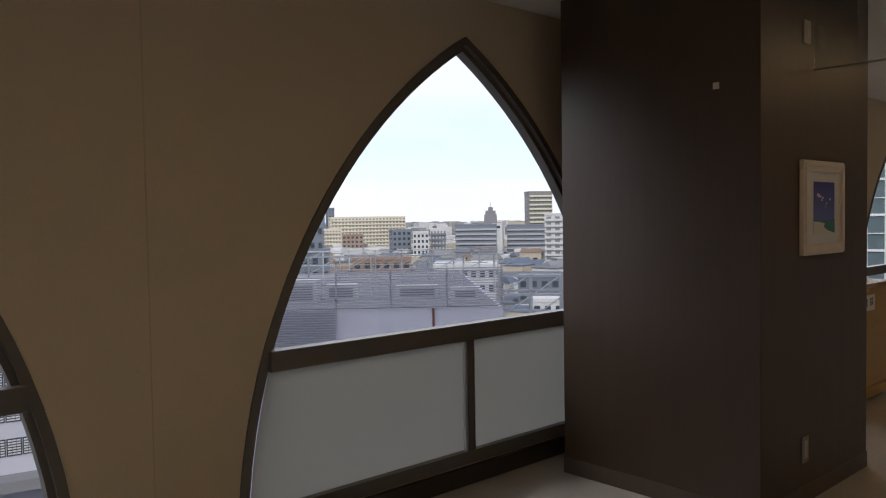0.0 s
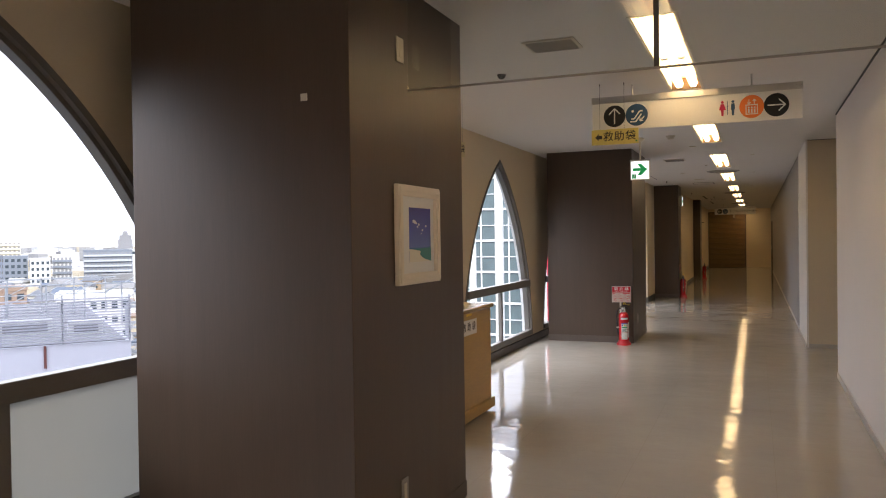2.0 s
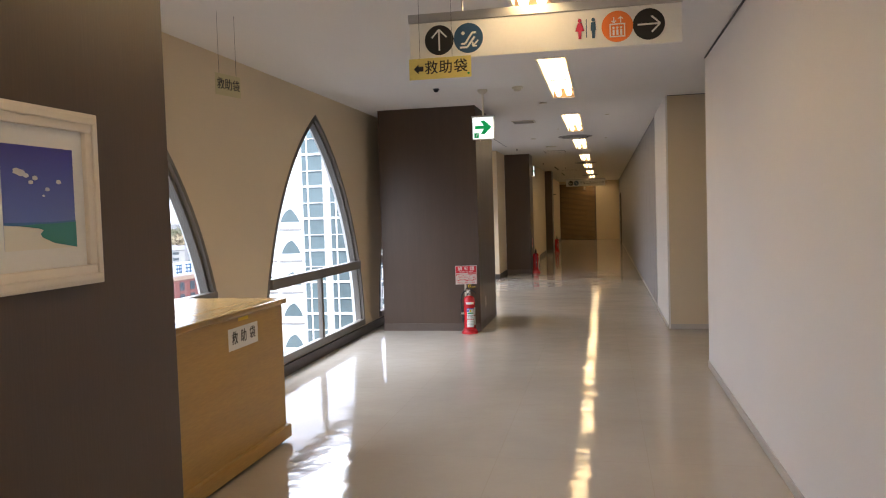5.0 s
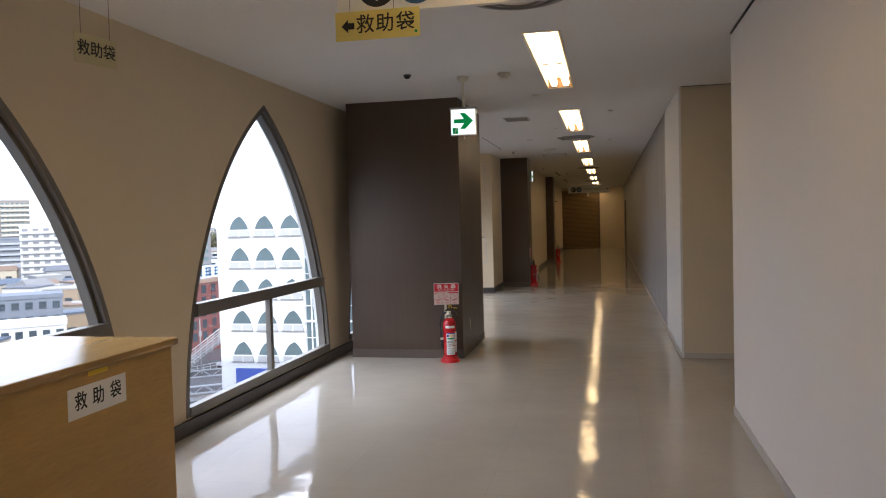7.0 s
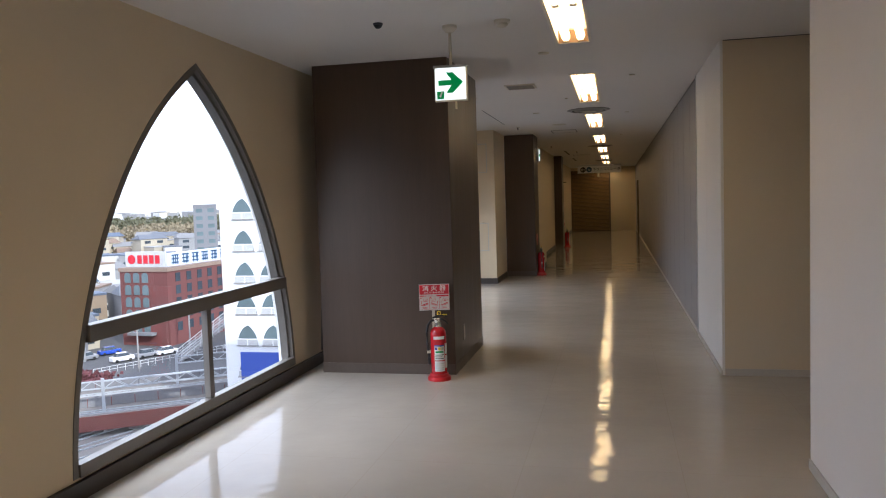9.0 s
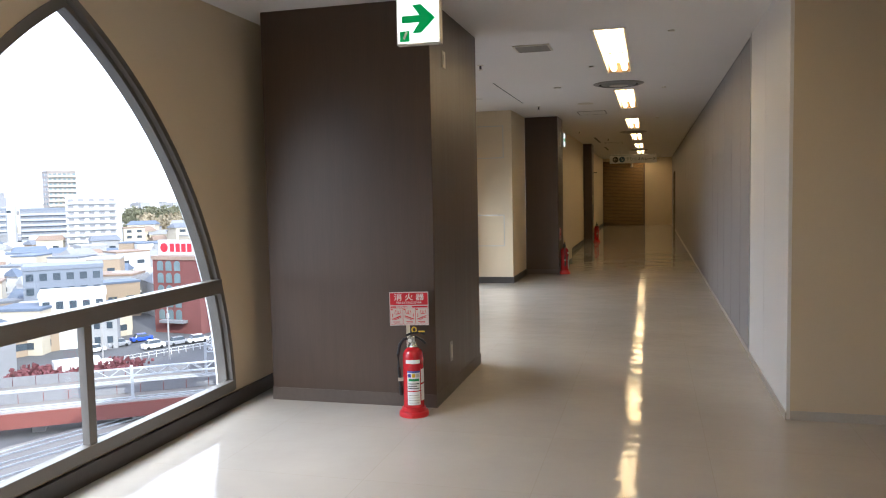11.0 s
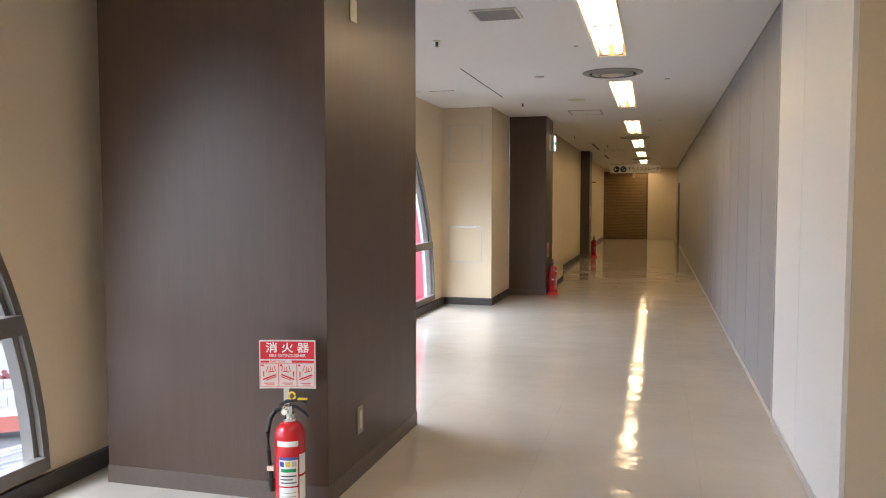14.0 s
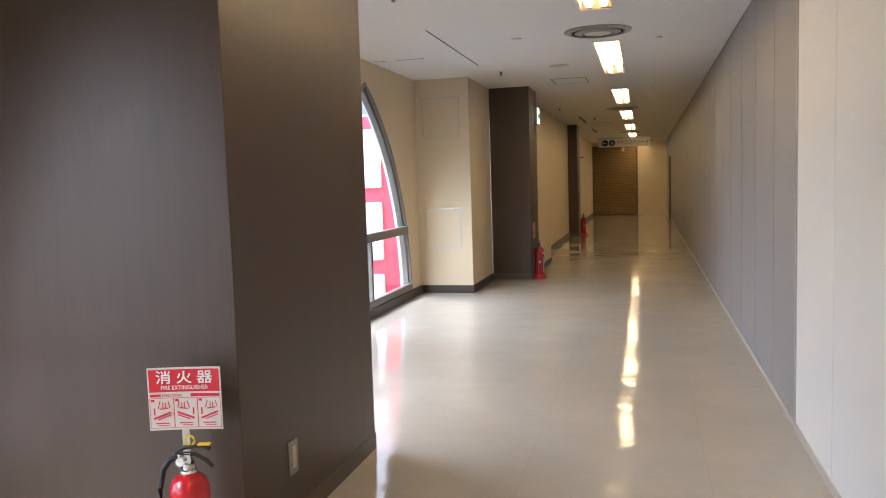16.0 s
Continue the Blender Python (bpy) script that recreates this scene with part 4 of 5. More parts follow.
def extinguisher(at):
    e = thing("fire_extinguisher", "red fire extinguisher in a red floor stand with an instruction board", "fire extinguisher", "fire extinguishers along the corridor", at=at)
    part("stand_base", lathe([(0.103, 0), (0.103, 0.020), (0.098, 0.032), (0.086, 0.036), (0.082, 0.058), (0.076, 0.062)], 32), REDPLASTIC, e, smooth=True)
    body = part("cylinder", lathe([(0.067, 0.012), (0.072, 0.03), (0.072, 0.40), (0.070, 0.43), (0.059, 0.455), (0.040, 0.472), (0.026, 0.476)], 36), RED, e, smooth=True)
    part("collar", lathe([(0.027, 0.472), (0.032, 0.478), (0.032, 0.492), (0.026, 0.495), (0.026, 0.515), (0.020, 0.520)], 24), CHROME, e, "chrome valve collar", smooth=True)
    part("valve", box(-0.02, 0.02, -0.016, 0.03, 0.512, 0.553, 0.004), CHROME, e)
    g = part("gauge", cyl((-0.021, 0.018, 0.528), (-0.034, 0.018, 0.528), 0.017), CHROME, e, smooth=True)
    part("gauge_face", cyl((-0.0345, 0.018, 0.528), (-0.0355, 0.018, 0.528), 0.013), PAPER, g)
    part("upper_lever", tube_along([(0, 0.045, 0.555), (0, 0.01, 0.572), (0, -0.05, 0.578), (0, -0.085, 0.564)], 0.0085), BLACK, e, "black upper lever", smooth=True)
    part("lower_lever", tube_along([(0, 0.02, 0.548), (0, -0.03, 0.545), (0, -0.07, 0.520), (0, -0.088, 0.498)], 0.0085), BLACK, e, "black lower grip", smooth=True)
    ring = [(0.0, -0.012 + 0.015 * math.cos(k * math.pi / 8), 0.596 + 0.018 * math.sin(k * math.pi / 8)) for k in range(17)]
    part("safety_pin", tube_along(ring, 0.0045, 8), YELLOWP, e, "yellow safety ring", smooth=True)
    part("pin_tab", box(-0.012, 0.012, -0.085, -0.04, 0.580, 0.586, 0.002), YELLOWP, e)
    hose = [(-0.0, 0.035, 0.535), (-0.005, 0.062, 0.530), (-0.012, 0.088, 0.495), (-0.016, 0.101, 0.43), (-0.018, 0.099, 0.34), (-0.02, 0.092, 0.26), (-0.02, 0.086, 0.2)]
    part("hose", tube_along(hose, 0.011), BLACK, e, "black rubber hose", smooth=True)
    part("hose_clip", box(-0.034, -0.004, 0.070, 0.104, 0.245, 0.268, 0.002), PLATE, e)
    part("nozzle", cyl((-0.02, 0.086, 0.205), (-0.02, 0.084, 0.145), 0.016, 0.012), BLACK, e, smooth=True)
    R = 0.0726
    part("name_strip", wrap_patch(R, -40, 44, 0.372, 0.398), PAPER, body, "white name strip")
    part("front_label", wrap_patch(R, -32, 42, 0.185, 0.322), PAPER, body, "printed white instruction label")
    part("label_band", wrap_patch(R + 0.0004, -32, 42, 0.309, 0.322), plain("label_blue", (0.06, 0.10, 0.38), 0.4), body)
    for a, mat in ((-20, plain("label_blue_spot", (0.03, 0.05, 0.30), 0.4)), (4, YELLOWP), (27, PLATE)):
        part("class_spot", wrap_patch(R + 0.0005, a - 9, a + 9, 0.278, 0.302), mat, body)
    part("maker_bar", wrap_patch(R + 0.0005, -24, 34, 0.252, 0.268), GREEN, body, "green printed bar")
    for k in range(3):
        part("text_bar", wrap_patch(R + 0.0005, -26, 36 - 14 * (k % 2), 0.198 + 0.016 * k, 0.204 + 0.016 * k), GUNMETAL, body)
    part("lower_label", wrap_patch(R, -32, 42, 0.085, 0.178), PAPER, body, "white printed label")
    for k in range(4):
        part("text_bar", wrap_patch(R + 0.0005, -24, 34, 0.098 + 0.018 * k, 0.101 + 0.018 * k), PLATEGREY, body)
    part("side_label", wrap_patch(R, 48, 86, 0.235, 0.33), PAPER, body, "white side label")
    part("side_label", wrap_patch(R, 48, 86, 0.11, 0.225), PAPER, body, "white side label")
    # the instruction board on its pole
    part("sign_pole", box(0.088, 0.096, 0.022, 0.048, 0.02, 0.72, 0.001), PLATE, e, "white sign pole")

    def bent(y0, y1, z0, z1, lift, mat, name, label="", parent=e):
        bm = bmesh.new()
        prev = None
        for i in range(9):
            y = y0 + (y1 - y0) * i / 8
            x = 0.078 - 0.35 * (y - 0.015) ** 2 - lift
            cur = [bm.verts.new(p) for p in ((x, y, z0), (x, y, z1), (x + 0.0025, y, z1), (x + 0.0025, y, z0))]
            if prev:
                for k in range(4):
                    bm.faces.new((prev[k], prev[(k + 1) % 4], cur[(k + 1) % 4], cur[k]))
            else:
                bm.faces.new(cur)
            prev = cur
        bm.faces.new(prev[::-1])
        return part(name, bm, mat, parent, label)
    sg = bent(-0.121, 0.151, 0.632, 0.868, 0, SIGNCARD, "sign_board", "red and white extinguisher instruction board")
    sg.location = (0, 0.009, -0.018)
    bent(-0.116, 0.146, 0.776, 0.861, 0.0008, REDINK, "red_field", "red heading field", sg)
    writing("lettering", "消 火 器", 0.052, PAPER, sg, Matrix.Translation((0.0735, 0.015, 0.828)) @ FACE_BACK, align='CENTER', bold=0.0006, squeeze=1.15)
    writing("lettering", "FIRE EXTINGUISHER", 0.022, PAPER, sg, Matrix.Translation((0.0735, 0.015, 0.792)) @ FACE_BACK, align='CENTER', squeeze=0.9)
    writing("lettering", "DIRECTIONS", 0.0145, REDINK, sg, Matrix.Translation((0.0742, 0.100, 0.763)) @ FACE_BACK, squeeze=0.9)
    bent(0.105, 0.145, 0.758, 0.768, 0.0008, REDINK, "text_bar", "", sg)
    bent(-0.115, -0.005, 0.757, 0.769, 0.0008, REDINK, "text_bar", "", sg)
    for k in range(3):
        a = -0.117 + 0.088 * k
        for y0, y1, z0, z1 in ((a, a + 0.0875, 0.640, 0.6415), (a, a + 0.0875, 0.7525, 0.754), (a, a + 0.0015, 0.640, 0.754), (a + 0.0865, a + 0.088, 0.640, 0.754)):
            bent(y0, y1, z0, z1, 0.0008, REDINK, "panel_line", "", sg)
        for y0, y1, z0, z1 in ((a + 0.070, a + 0.083, 0.740, 0.749), (a + 0.02, a + 0.07, 0.656, 0.660), (a + 0.02, a + 0.06, 0.648, 0.651)):
            bent(y0, y1, z0, z1, 0.0008, REDINK, "text_bar", "", sg)
        for p, q, w in (((0.012, 0.700), (0.075, 0.676), 0.007), ((0.012, 0.690), (0.06, 0.672), 0.004), ((0.050, 0.742), (0.058, 0.715), 0.003), ((0.020, 0.742), (0.014, 0.716), 0.003), ((0.020, 0.716), (0.052, 0.712), 0.004), ((0.030, 0.735), (0.030, 0.716), 0.003), ((0.040, 0.738), (0.040, 0.716), 0.003), ((0.072, 0.690), (0.072, 0.716), 0.005)):
            k2 = 1 if k != 1 else -1
            pts = bar_line((-(a + 0.044 + k2 * (p[0] - 0.044)), p[1]), (-(a + 0.044 + k2 * (q[0] - 0.044)), q[1]), w)
            xm = 0.0768 - 0.35 * (a + 0.044 - 0.015) ** 2
            on_board(pts, xm, sg, REDINK, "diagram_stroke", 0.0016)
    return e


ext = extinguisher(pose(11.25, 1.912, 0, 0, 0, 14))
copy_thing(ext, pose(20.58, 1.862, 0, 0, 0, 90))
copy_thing(ext, pose(29.4, 1.86, 0, 0, 0, 90))

# ---- access panels on the boxed-out wall ----
def access_panel(z0, z1):
    a = thing("access_panel", "cream access panel with a thin metal rim", "access panel", "access panels in the boxing")
    bm = bmesh.new()
    y0, y1, x = 2.686, 3.195, 18.985
    for b in ((y0, y1, z0, z0 + 0.014), (y0, y1, z1 - 0.014, z1), (y0, y0 + 0.014, z0, z1), (y1 - 0.014, y1, z0, z1)):
        add_box(bm, x - 0.005, x - 0.0005, *b)
    part("rim", bm, STEEL, a)
    part("leaf", box(x - 0.003, x - 0.0005, y0 + 0.017, y1 - 0.017, z0 + 0.017, z1 - 0.017), CREAM, a)


access_panel(0.622, 1.154)
access_panel(2.095, 2.634)

# ---- far end ----
shut = thing("roller_shutter", "rolled-down bronze slatted roller shutter closing the corridor", "shutter", kind="structure")
me = None
for k in range(44):
    z = 0.02 + k * 0.0615
    if me is None:
        s = part("slat", box(0, 0.02, 0.62, 2.30, 0, 0.048, 0.008), SHUTTER, shut)
        me = s.data
    else:
        s = new("slat", me)
        s.parent = shut
    s.matrix_basis = pose(END - 0.03, 0, z)
part("guide_rail", box(END - 0.05, END - 0.001, 0.56, 0.62, 0, 2.74), DOORMAT, shut)
part("guide_rail", box(END - 0.05, END - 0.001, 2.30, 2.318, 0, 2.74), DOORMAT, shut)
part("backing", box(END - 0.008, END - 0.001, 0.62, 2.30, 0, 2.74), DARK, shut)
part("shutter_box", box(END - 0.06, END - 0.001, 0.56, 2.318, 2.74, TOP - 0.001), CREAM, shut, "cream shutter box")

dr = thing("door_1", "dark closed door in the grey partition", "door", kind="structure")
bm = bmesh.new()
for a in ((35.9, 35.96, 0, 2.1), (36.86, 36.92, 0, 2.1), (35.9, 36.92, 2.1, 2.16)):
    add_box(bm, a[0], a[1], GREYY + 0.001, GREYY + 0.04, a[2], a[3])
part("door_frame", bm, DOORMAT, dr)
part("door_leaf", box(35.965, 36.855, GREYY + 0.003, GREYY + 0.02, 0.01, 2.095), DOORMAT, dr)
part("door_handle", cyl((36.75, GREYY + 0.045, 0.95), (36.75, GREYY + 0.045, 1.1), 0.01), STEEL, dr)

bp = thing("wall_strip", "dark blue-grey upright strip on the cream wall", "wall strip")
part("strip", box(32.2, 32.34, 2.29, 2.319, 0, 2.6), surface("blue_grey_paint", (0.07, 0.09, 0.12), 0.5), bp)
ho = thing("wall_bracket", "thin metal bracket projecting from the cream wall", "bracket")
part("arm", cyl((31.0, 2.30, 2.08), (31.0, 1.95, 2.08), 0.012), GUNMETAL, ho)
part("fixing", box(30.96, 31.04, 2.29, 2.32, 1.95, 2.12), REDPLASTIC, ho, "red fixing block")

# ---- outside ----
GROUND = -28.0
ASPHALT = surface("asphalt", (0.075, 0.075, 0.078), 0.9, vary=0.25, scale=0.05, grain=1.5, bump=0.0)
bm = bmesh.new()
bmesh.ops.create_grid(bm, x_segments=1, y_segments=1, size=3000)
bmesh.ops.translate(bm, vec=(0, 0, GROUND), verts=bm.verts[:])
structure("ground", bm, ASPHALT, "grey asphalt town ground reaching the horizon", "ground")
rng = random.Random(5)
BWHITE = surface("pale_facade", (0.54, 0.54, 0.53), 0.8, vary=0.08, scale=0.08, grain=2, bump=0.0)
BCREAM = surface("cream_facade", (0.60, 0.55, 0.43), 0.8, vary=0.08, scale=0.08, grain=2, bump=0.0)
# blue-grey taken down so the towers' fronts carry shade in their colour
BGREY = surface("blue_grey_facade", (0.16, 0.18, 0.215), 0.7, vary=0.1, scale=0.08, grain=2, bump=0.0)
BPALE = surface("grey_parapet", (0.36, 0.38, 0.41), 0.8, vary=0.08, scale=0.08, grain=2, bump=0.0)
BDARK = surface("dark_grey_facade", (0.20, 0.20, 0.21), 0.8, vary=0.1, scale=0.08, grain=2, bump=0.0)
BBROWN = surface("brown_tile_facade", (0.28, 0.20, 0.15), 0.8, vary=0.12, scale=0.08, grain=2, bump=0.0)
# brick red darkened to put the school's shaded side into the colour
BRED = surface("red_brick_facade", (0.15, 0.052, 0.046), 0.85, vary=0.15, scale=0.3, grain=5, bump=0.0)
WINDARK = surface("dark_window_glass", (0.05, 0.065, 0.08), 0.12, vary=0.3, scale=0.3, grain=2, bump=0.0, rand=0.6)
WINPALE = surface("reflecting_window_glass", (0.13, 0.175, 0.185), 0.15, vary=0.25, scale=0.15, grain=0.6, bump=0.0, rand=0.5)
ROOFS = [surface("roof_" + n, c, 0.8, vary=0.15, scale=0.3, grain=3, bump=0.0) for n, c in (("slate", (0.13, 0.14, 0.16)), ("brown", (0.20, 0.14, 0.10)), ("grey", (0.20, 0.20, 0.20)), ("blue", (0.10, 0.125, 0.17)), ("pale", (0.33, 0.33, 0.32)))]
HOUSE = [surface("house_" + n, c, 0.85, vary=0.1, scale=0.3, grain=3, bump=0.0) for n, c in (("white", (0.56, 0.55, 0.53)), ("cream", (0.44, 0.39, 0.30)), ("grey", (0.28, 0.28, 0.28)), ("tan", (0.30, 0.23, 0.16)))]
METALGREY = surface("galvanised_steel", (0.42, 0.44, 0.46), 0.5, metal=0.3, vary=0.1, scale=0.5, grain=6, bump=0.0)
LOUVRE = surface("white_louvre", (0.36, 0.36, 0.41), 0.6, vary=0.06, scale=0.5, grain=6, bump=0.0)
GREENPAINT = surface("green_paint", (0.05, 0.20, 0.14), 0.6, vary=0.1, scale=0.5, grain=6, bump=0.0)
RUST = surface("rust_red_girder", (0.17, 0.05, 0.04), 0.7, vary=0.15, scale=0.3, grain=5, bump=0.0)
BLUEPAINT = surface("blue_panel", (0.05, 0.10, 0.42), 0.6, vary=0.06, scale=0.2, grain=4, bump=0.0)
CONCRETE = surface("concrete", (0.30, 0.29, 0.28), 0.85, vary=0.12, scale=0.2, grain=3, bump=0.0)


def facing(bearing, d, turn=0.0):
    """A ground pose at a bearing and distance, its front turned to the corridor; x runs right, y away."""
    b = radians(bearing)
    return pose(d * math.cos(b), d * math.sin(b), GROUND, 0, 0, bearing - 90 + turn)


UNIT = bpy.data.meshes.new("unit")
_b = box(-0.5, 0.5, -0.5, 0.5, 0, 1)
_b.to_mesh(UNIT)
_b.free()


def unit(name, mat, parent, x, y, z, w, d, h):
    """A shared block, set on its base; meshes are kept one per material."""
    key = "unit_" + mat.name
    me = bpy.data.meshes.get(key)
    if me is None:
        me = UNIT.copy()
        me.name = key
        me.materials.append(mat)
    ob = new(name, me)
    ob.parent = parent
    ob.matrix_basis = Matrix.Translation((x, y, z)) @ Matrix.Diagonal((w, d, h, 1))
    return ob


def tower_block(name, label, at, w, d, top, wall, floors, cols, glass_mat, balcony=None, win=(0.55, 0.5), sides=True, category="building"):
    """A block with each window a pane of its own; balconies are slabs with parapets, floor by floor."""
    h = top - GROUND
    b = thing(name, label, category, at=at)
    part("wall", box(-w / 2, w / 2, 0, d, 0, h), wall, b)
    part("roof", box(-w / 2 - 0.2, w / 2 + 0.2, -0.2, d + 0.2, h, h + 0.9), wall, b, "flat parapet roof")
    fh = 3.1
    for f in range(floors):
        z = h - fh * (f + 1)
        for c in range(cols):
            cw = w / cols
            unit("window", glass_mat, b, -w / 2 + cw * (c + 0.5), 0, z + fh * 0.25, cw * win[0], 0.16, fh * win[1])
        if sides:
            for k in range(2):
                unit("window", glass_mat, b, -w / 2, d * (0.3 + 0.4 * k), z + fh * 0.25, 0.16, d * 0.16, fh * win[1])
        if balcony:
            unit("balcony", balcony, b, 0, -0.7, z - 0.1, w * 0.98, 1.2, 1.15)
    return b


# the opposite wing of the same store, white with pointed windows
wing = thing("department_store_wing", "white store wing with rows of pointed windows and glass strips", "building")
part("wall", box(91, 120, -30, 47.6, GROUND, 4.6), EXTWHITE, wing)
part("upper_wall", box(91, 120, -30, 37.0, 4.6, 14.0), EXTWHITE, wing)


def wing_window(y, z):
    w = part("window", slab([(s * half(k * 2.45 / 8 + 0.1) * 0.9, k * 2.45 / 8 * 1.02) for s, ks in ((1, range(9)), (-1, range(8, -1, -1))) for k in ks if not (s == -1 and k == 8)], 0.3), WINPALE, wing)
    w.matrix_basis = Matrix(((0, 1, 0, 91 - 0.06), (-1, 0, 0, y), (0, 0, 1, z), (0, 0, 0, 1)))
    bars = bmesh.new()
    add_box(bars, -1.36, 1.36, -0.08, 0.0, 0.72, 0.86)
    add_box(bars, -0.06, 0.06, -0.08, 0.0, 0, 0.72)
    part("glazing_bars", bars, EXTWHITE, w)
    part("sill", box(-1.5, 1.5, -0.1, 0.0, -0.1, 0.0), PLATEGREY, w)
    part("lower_panes", box(-1.34, 1.34, -0.03, -0.005, 0.02, 0.72), BWHITE, w, "pale lower panes")


for r in range(6):
    for y in (44.6, 41.25, 37.9):
        wing_window(y, 0.1 - 3.87 * r)
part("blue_panel", box(90.85, 90.99, 36.5, 45.6, -28, -16.2), BLUEPAINT, wing, "blue hoarding at the foot")
for y0, y1 in ((33.5, 36.0), (30.1, 32.5), (26.6, 28.9), (20.6, 26.4)):
    part("glass_strip", box(90.8, 90.98, y0, y1, -24, 12.5), WINPALE, wing, "tall strip of curtain-wall glass")
    for k in range(19):
        z = -24 + k * 1.94
        part("spandrel" if k % 2 else "glazing_bar", box(90.62, 90.8, y0 - 0.1, y1 + 0.1, z, z + (0.26 if k % 2 else 0.10)), EXTWHITE, wing)
    part("glazing_bar", box(90.66, 90.8, y1 - 0.75, y1 - 0.6, -24, 12.5), EXTWHITE, wing)
# white lettering too far off to read, as bars
for k, (n, h) in enumerate(((5.2, 1.5), (4.2, 1.3), (4.8, 1.5), (3.0, 1.4))):
    for j in range(int(n / 0.9)):
        part("letter_bar", box(90.4, 90.55, 26.2 - j * 0.95 - 0.62, 26.2 - j * 0.95, -2.6 - 2.2 * k - h, -2.6 - 2.2 * k), PAPER, wing)

# red blade sign fixed to the facade past the windows
rs = thing("billboard", "red blade sign with stacked white letter shapes", "billboard")
RX = 20.2
SIGNRED = surface("sign_red", (0.66, 0.025, 0.06), 0.5, vary=0.04, bump=0.0)
part("panel", box(RX, RX + 0.3, OUT + 0.03, 5.35, -12.0, 2.55), SIGNRED, rs)
part("edge_trim", box(RX - 0.02, RX + 0.32, 5.35, 5.42, -12.0, 2.55), EXTWHITE, rs)
part("bracket", box(RX + 0.05, RX + 0.25, OUT - 0.02, OUT + 0.03, -1.0, 2.0), METALGREY, rs)
for k in range(11):
    z = 2.35 - 1.12 * k
    part("letter_shape", box(RX - 0.06, RX - 0.001, 4.22, 5.2, z - 0.9, z, 0.05), EXTWHITE, rs, "white letter block")
    part("letter_counter", box(RX - 0.064, RX - 0.061, 4.5, 4.95, z - 0.6, z - 0.35), SIGNRED, rs)

# neighbouring rooftop with louvred screens
nb = thing("neighbour_building", "lower white building with louvred roof screens", "building", at=facing(51, 35))
def Z(z):
    return z - GROUND
# wall and louvre whites are greyed and blued, shade put into their colour
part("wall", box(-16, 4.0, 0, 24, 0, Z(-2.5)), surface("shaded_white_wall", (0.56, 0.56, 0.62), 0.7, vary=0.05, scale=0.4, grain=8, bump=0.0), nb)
part("roof_deck", box(-15.8, 3.8, 0.2, 23.8, Z(-2.495), Z(-2.47)), BDARK, nb, "dark grey roof deck")
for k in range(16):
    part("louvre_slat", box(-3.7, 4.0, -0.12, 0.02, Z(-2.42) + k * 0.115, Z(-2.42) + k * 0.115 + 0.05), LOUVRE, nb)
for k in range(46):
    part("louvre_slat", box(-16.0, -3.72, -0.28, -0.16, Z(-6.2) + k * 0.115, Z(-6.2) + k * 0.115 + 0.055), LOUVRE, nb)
for x in (-15, -12, -9, -6.5, -3.7, -1.2, 1.4, 3.95):
    part("screen_post", box(x - 0.04, x + 0.04, 0.03, 0.11, Z(-2.5), Z(-0.55)), METALGREY, nb)
part("drain_pipe", cyl((0.75, -0.06, Z(-3.4)), (0.75, -0.06, Z(-2.5)), 0.05), RUST, nb)
for y in (7.0, 15.0):
    part("top_rail", box(-16, 5.0, y, y + 0.12, Z(-0.42), Z(-0.35)), METALGREY, nb)
    part("top_rail", box(-16, 5.0, y, y + 0.12, Z(-1.32), Z(-1.27)), METALGREY, nb)
    for k in range(13):
        x = -16 + k * 1.7
        part("rail_post", box(x, x + 0.08, y, y + 0.08, Z(-2.5), Z(-0.35)), METALGREY, nb)
        br = part("rail_brace", box(-0.02, 0.02, 0.02, 0.06, 0, 1.9), METALGREY, nb)
        br.matrix_basis = pose(x, y, Z(-1.32), 0, 62, 0)
for x, y, w, d, h in ((-7.5, 3.0, 2.6, 2.0, 1.1), (-4.6, 4.2, 1.6, 1.4, 0.8), (-1.0, 4.5, 2.2, 1.2, 0.7), (1.8, 3.2, 1.4, 1.0, 0.6), (-11, 4, 2.4, 2.0, 1.2)):
    u = part("roof_unit", box(x, x + w, y, y + d, Z(-2.5), Z(-2.5) + h, 0.03), BWHITE, nb, "rooftop air unit")
    part("unit_grille", box(x + 0.2, x + w - 0.2, y - 0.02, y, Z(-2.5) + 0.15, Z(-2.5) + h - 0.15), BDARK, u)
fr = thing("steel_gantry", "open galvanised steel frame beside the roof", "steel frame", at=facing(42.6, 38))
for x in (-1.4, 0.2, 1.8):
    for y in (0, 2.4):
        part("column", box(x - 0.07, x + 0.07, y - 0.07, y + 0.07, 0, Z(-1.3)), METALGREY, fr)
for z in (-1.35, -2.3, -3.4):
    for y in (0, 2.4):
        part("beam", box(-1.5, 1.9, y - 0.05, y + 0.05, Z(z), Z(z) + 0.12), METALGREY, fr)
for k in range(4):
    q = part("brace", box(-0.03, 0.03, -0.03, 0.03, 0, 2.1), METALGREY, fr)
    q.matrix_basis = pose(-1.4 + (k % 2) * 1.6, 0, Z(-3.4 + 1.1 * (k // 2)), 0, 55, 0)

# the pale office building past the first window
ob1 = thing("office_building", "pale lavender-grey office building with slatted ribbon windows", "building", at=facing(80, 80))
LAVENDER = surface("lavender_grey_facade", (0.47, 0.47, 0.53), 0.8, vary=0.06, scale=0.15, grain=3, bump=0.0)
part("wall", box(-28, 14.6, 0, 30, 0, Z(9.5)), LAVENDER, ob1)


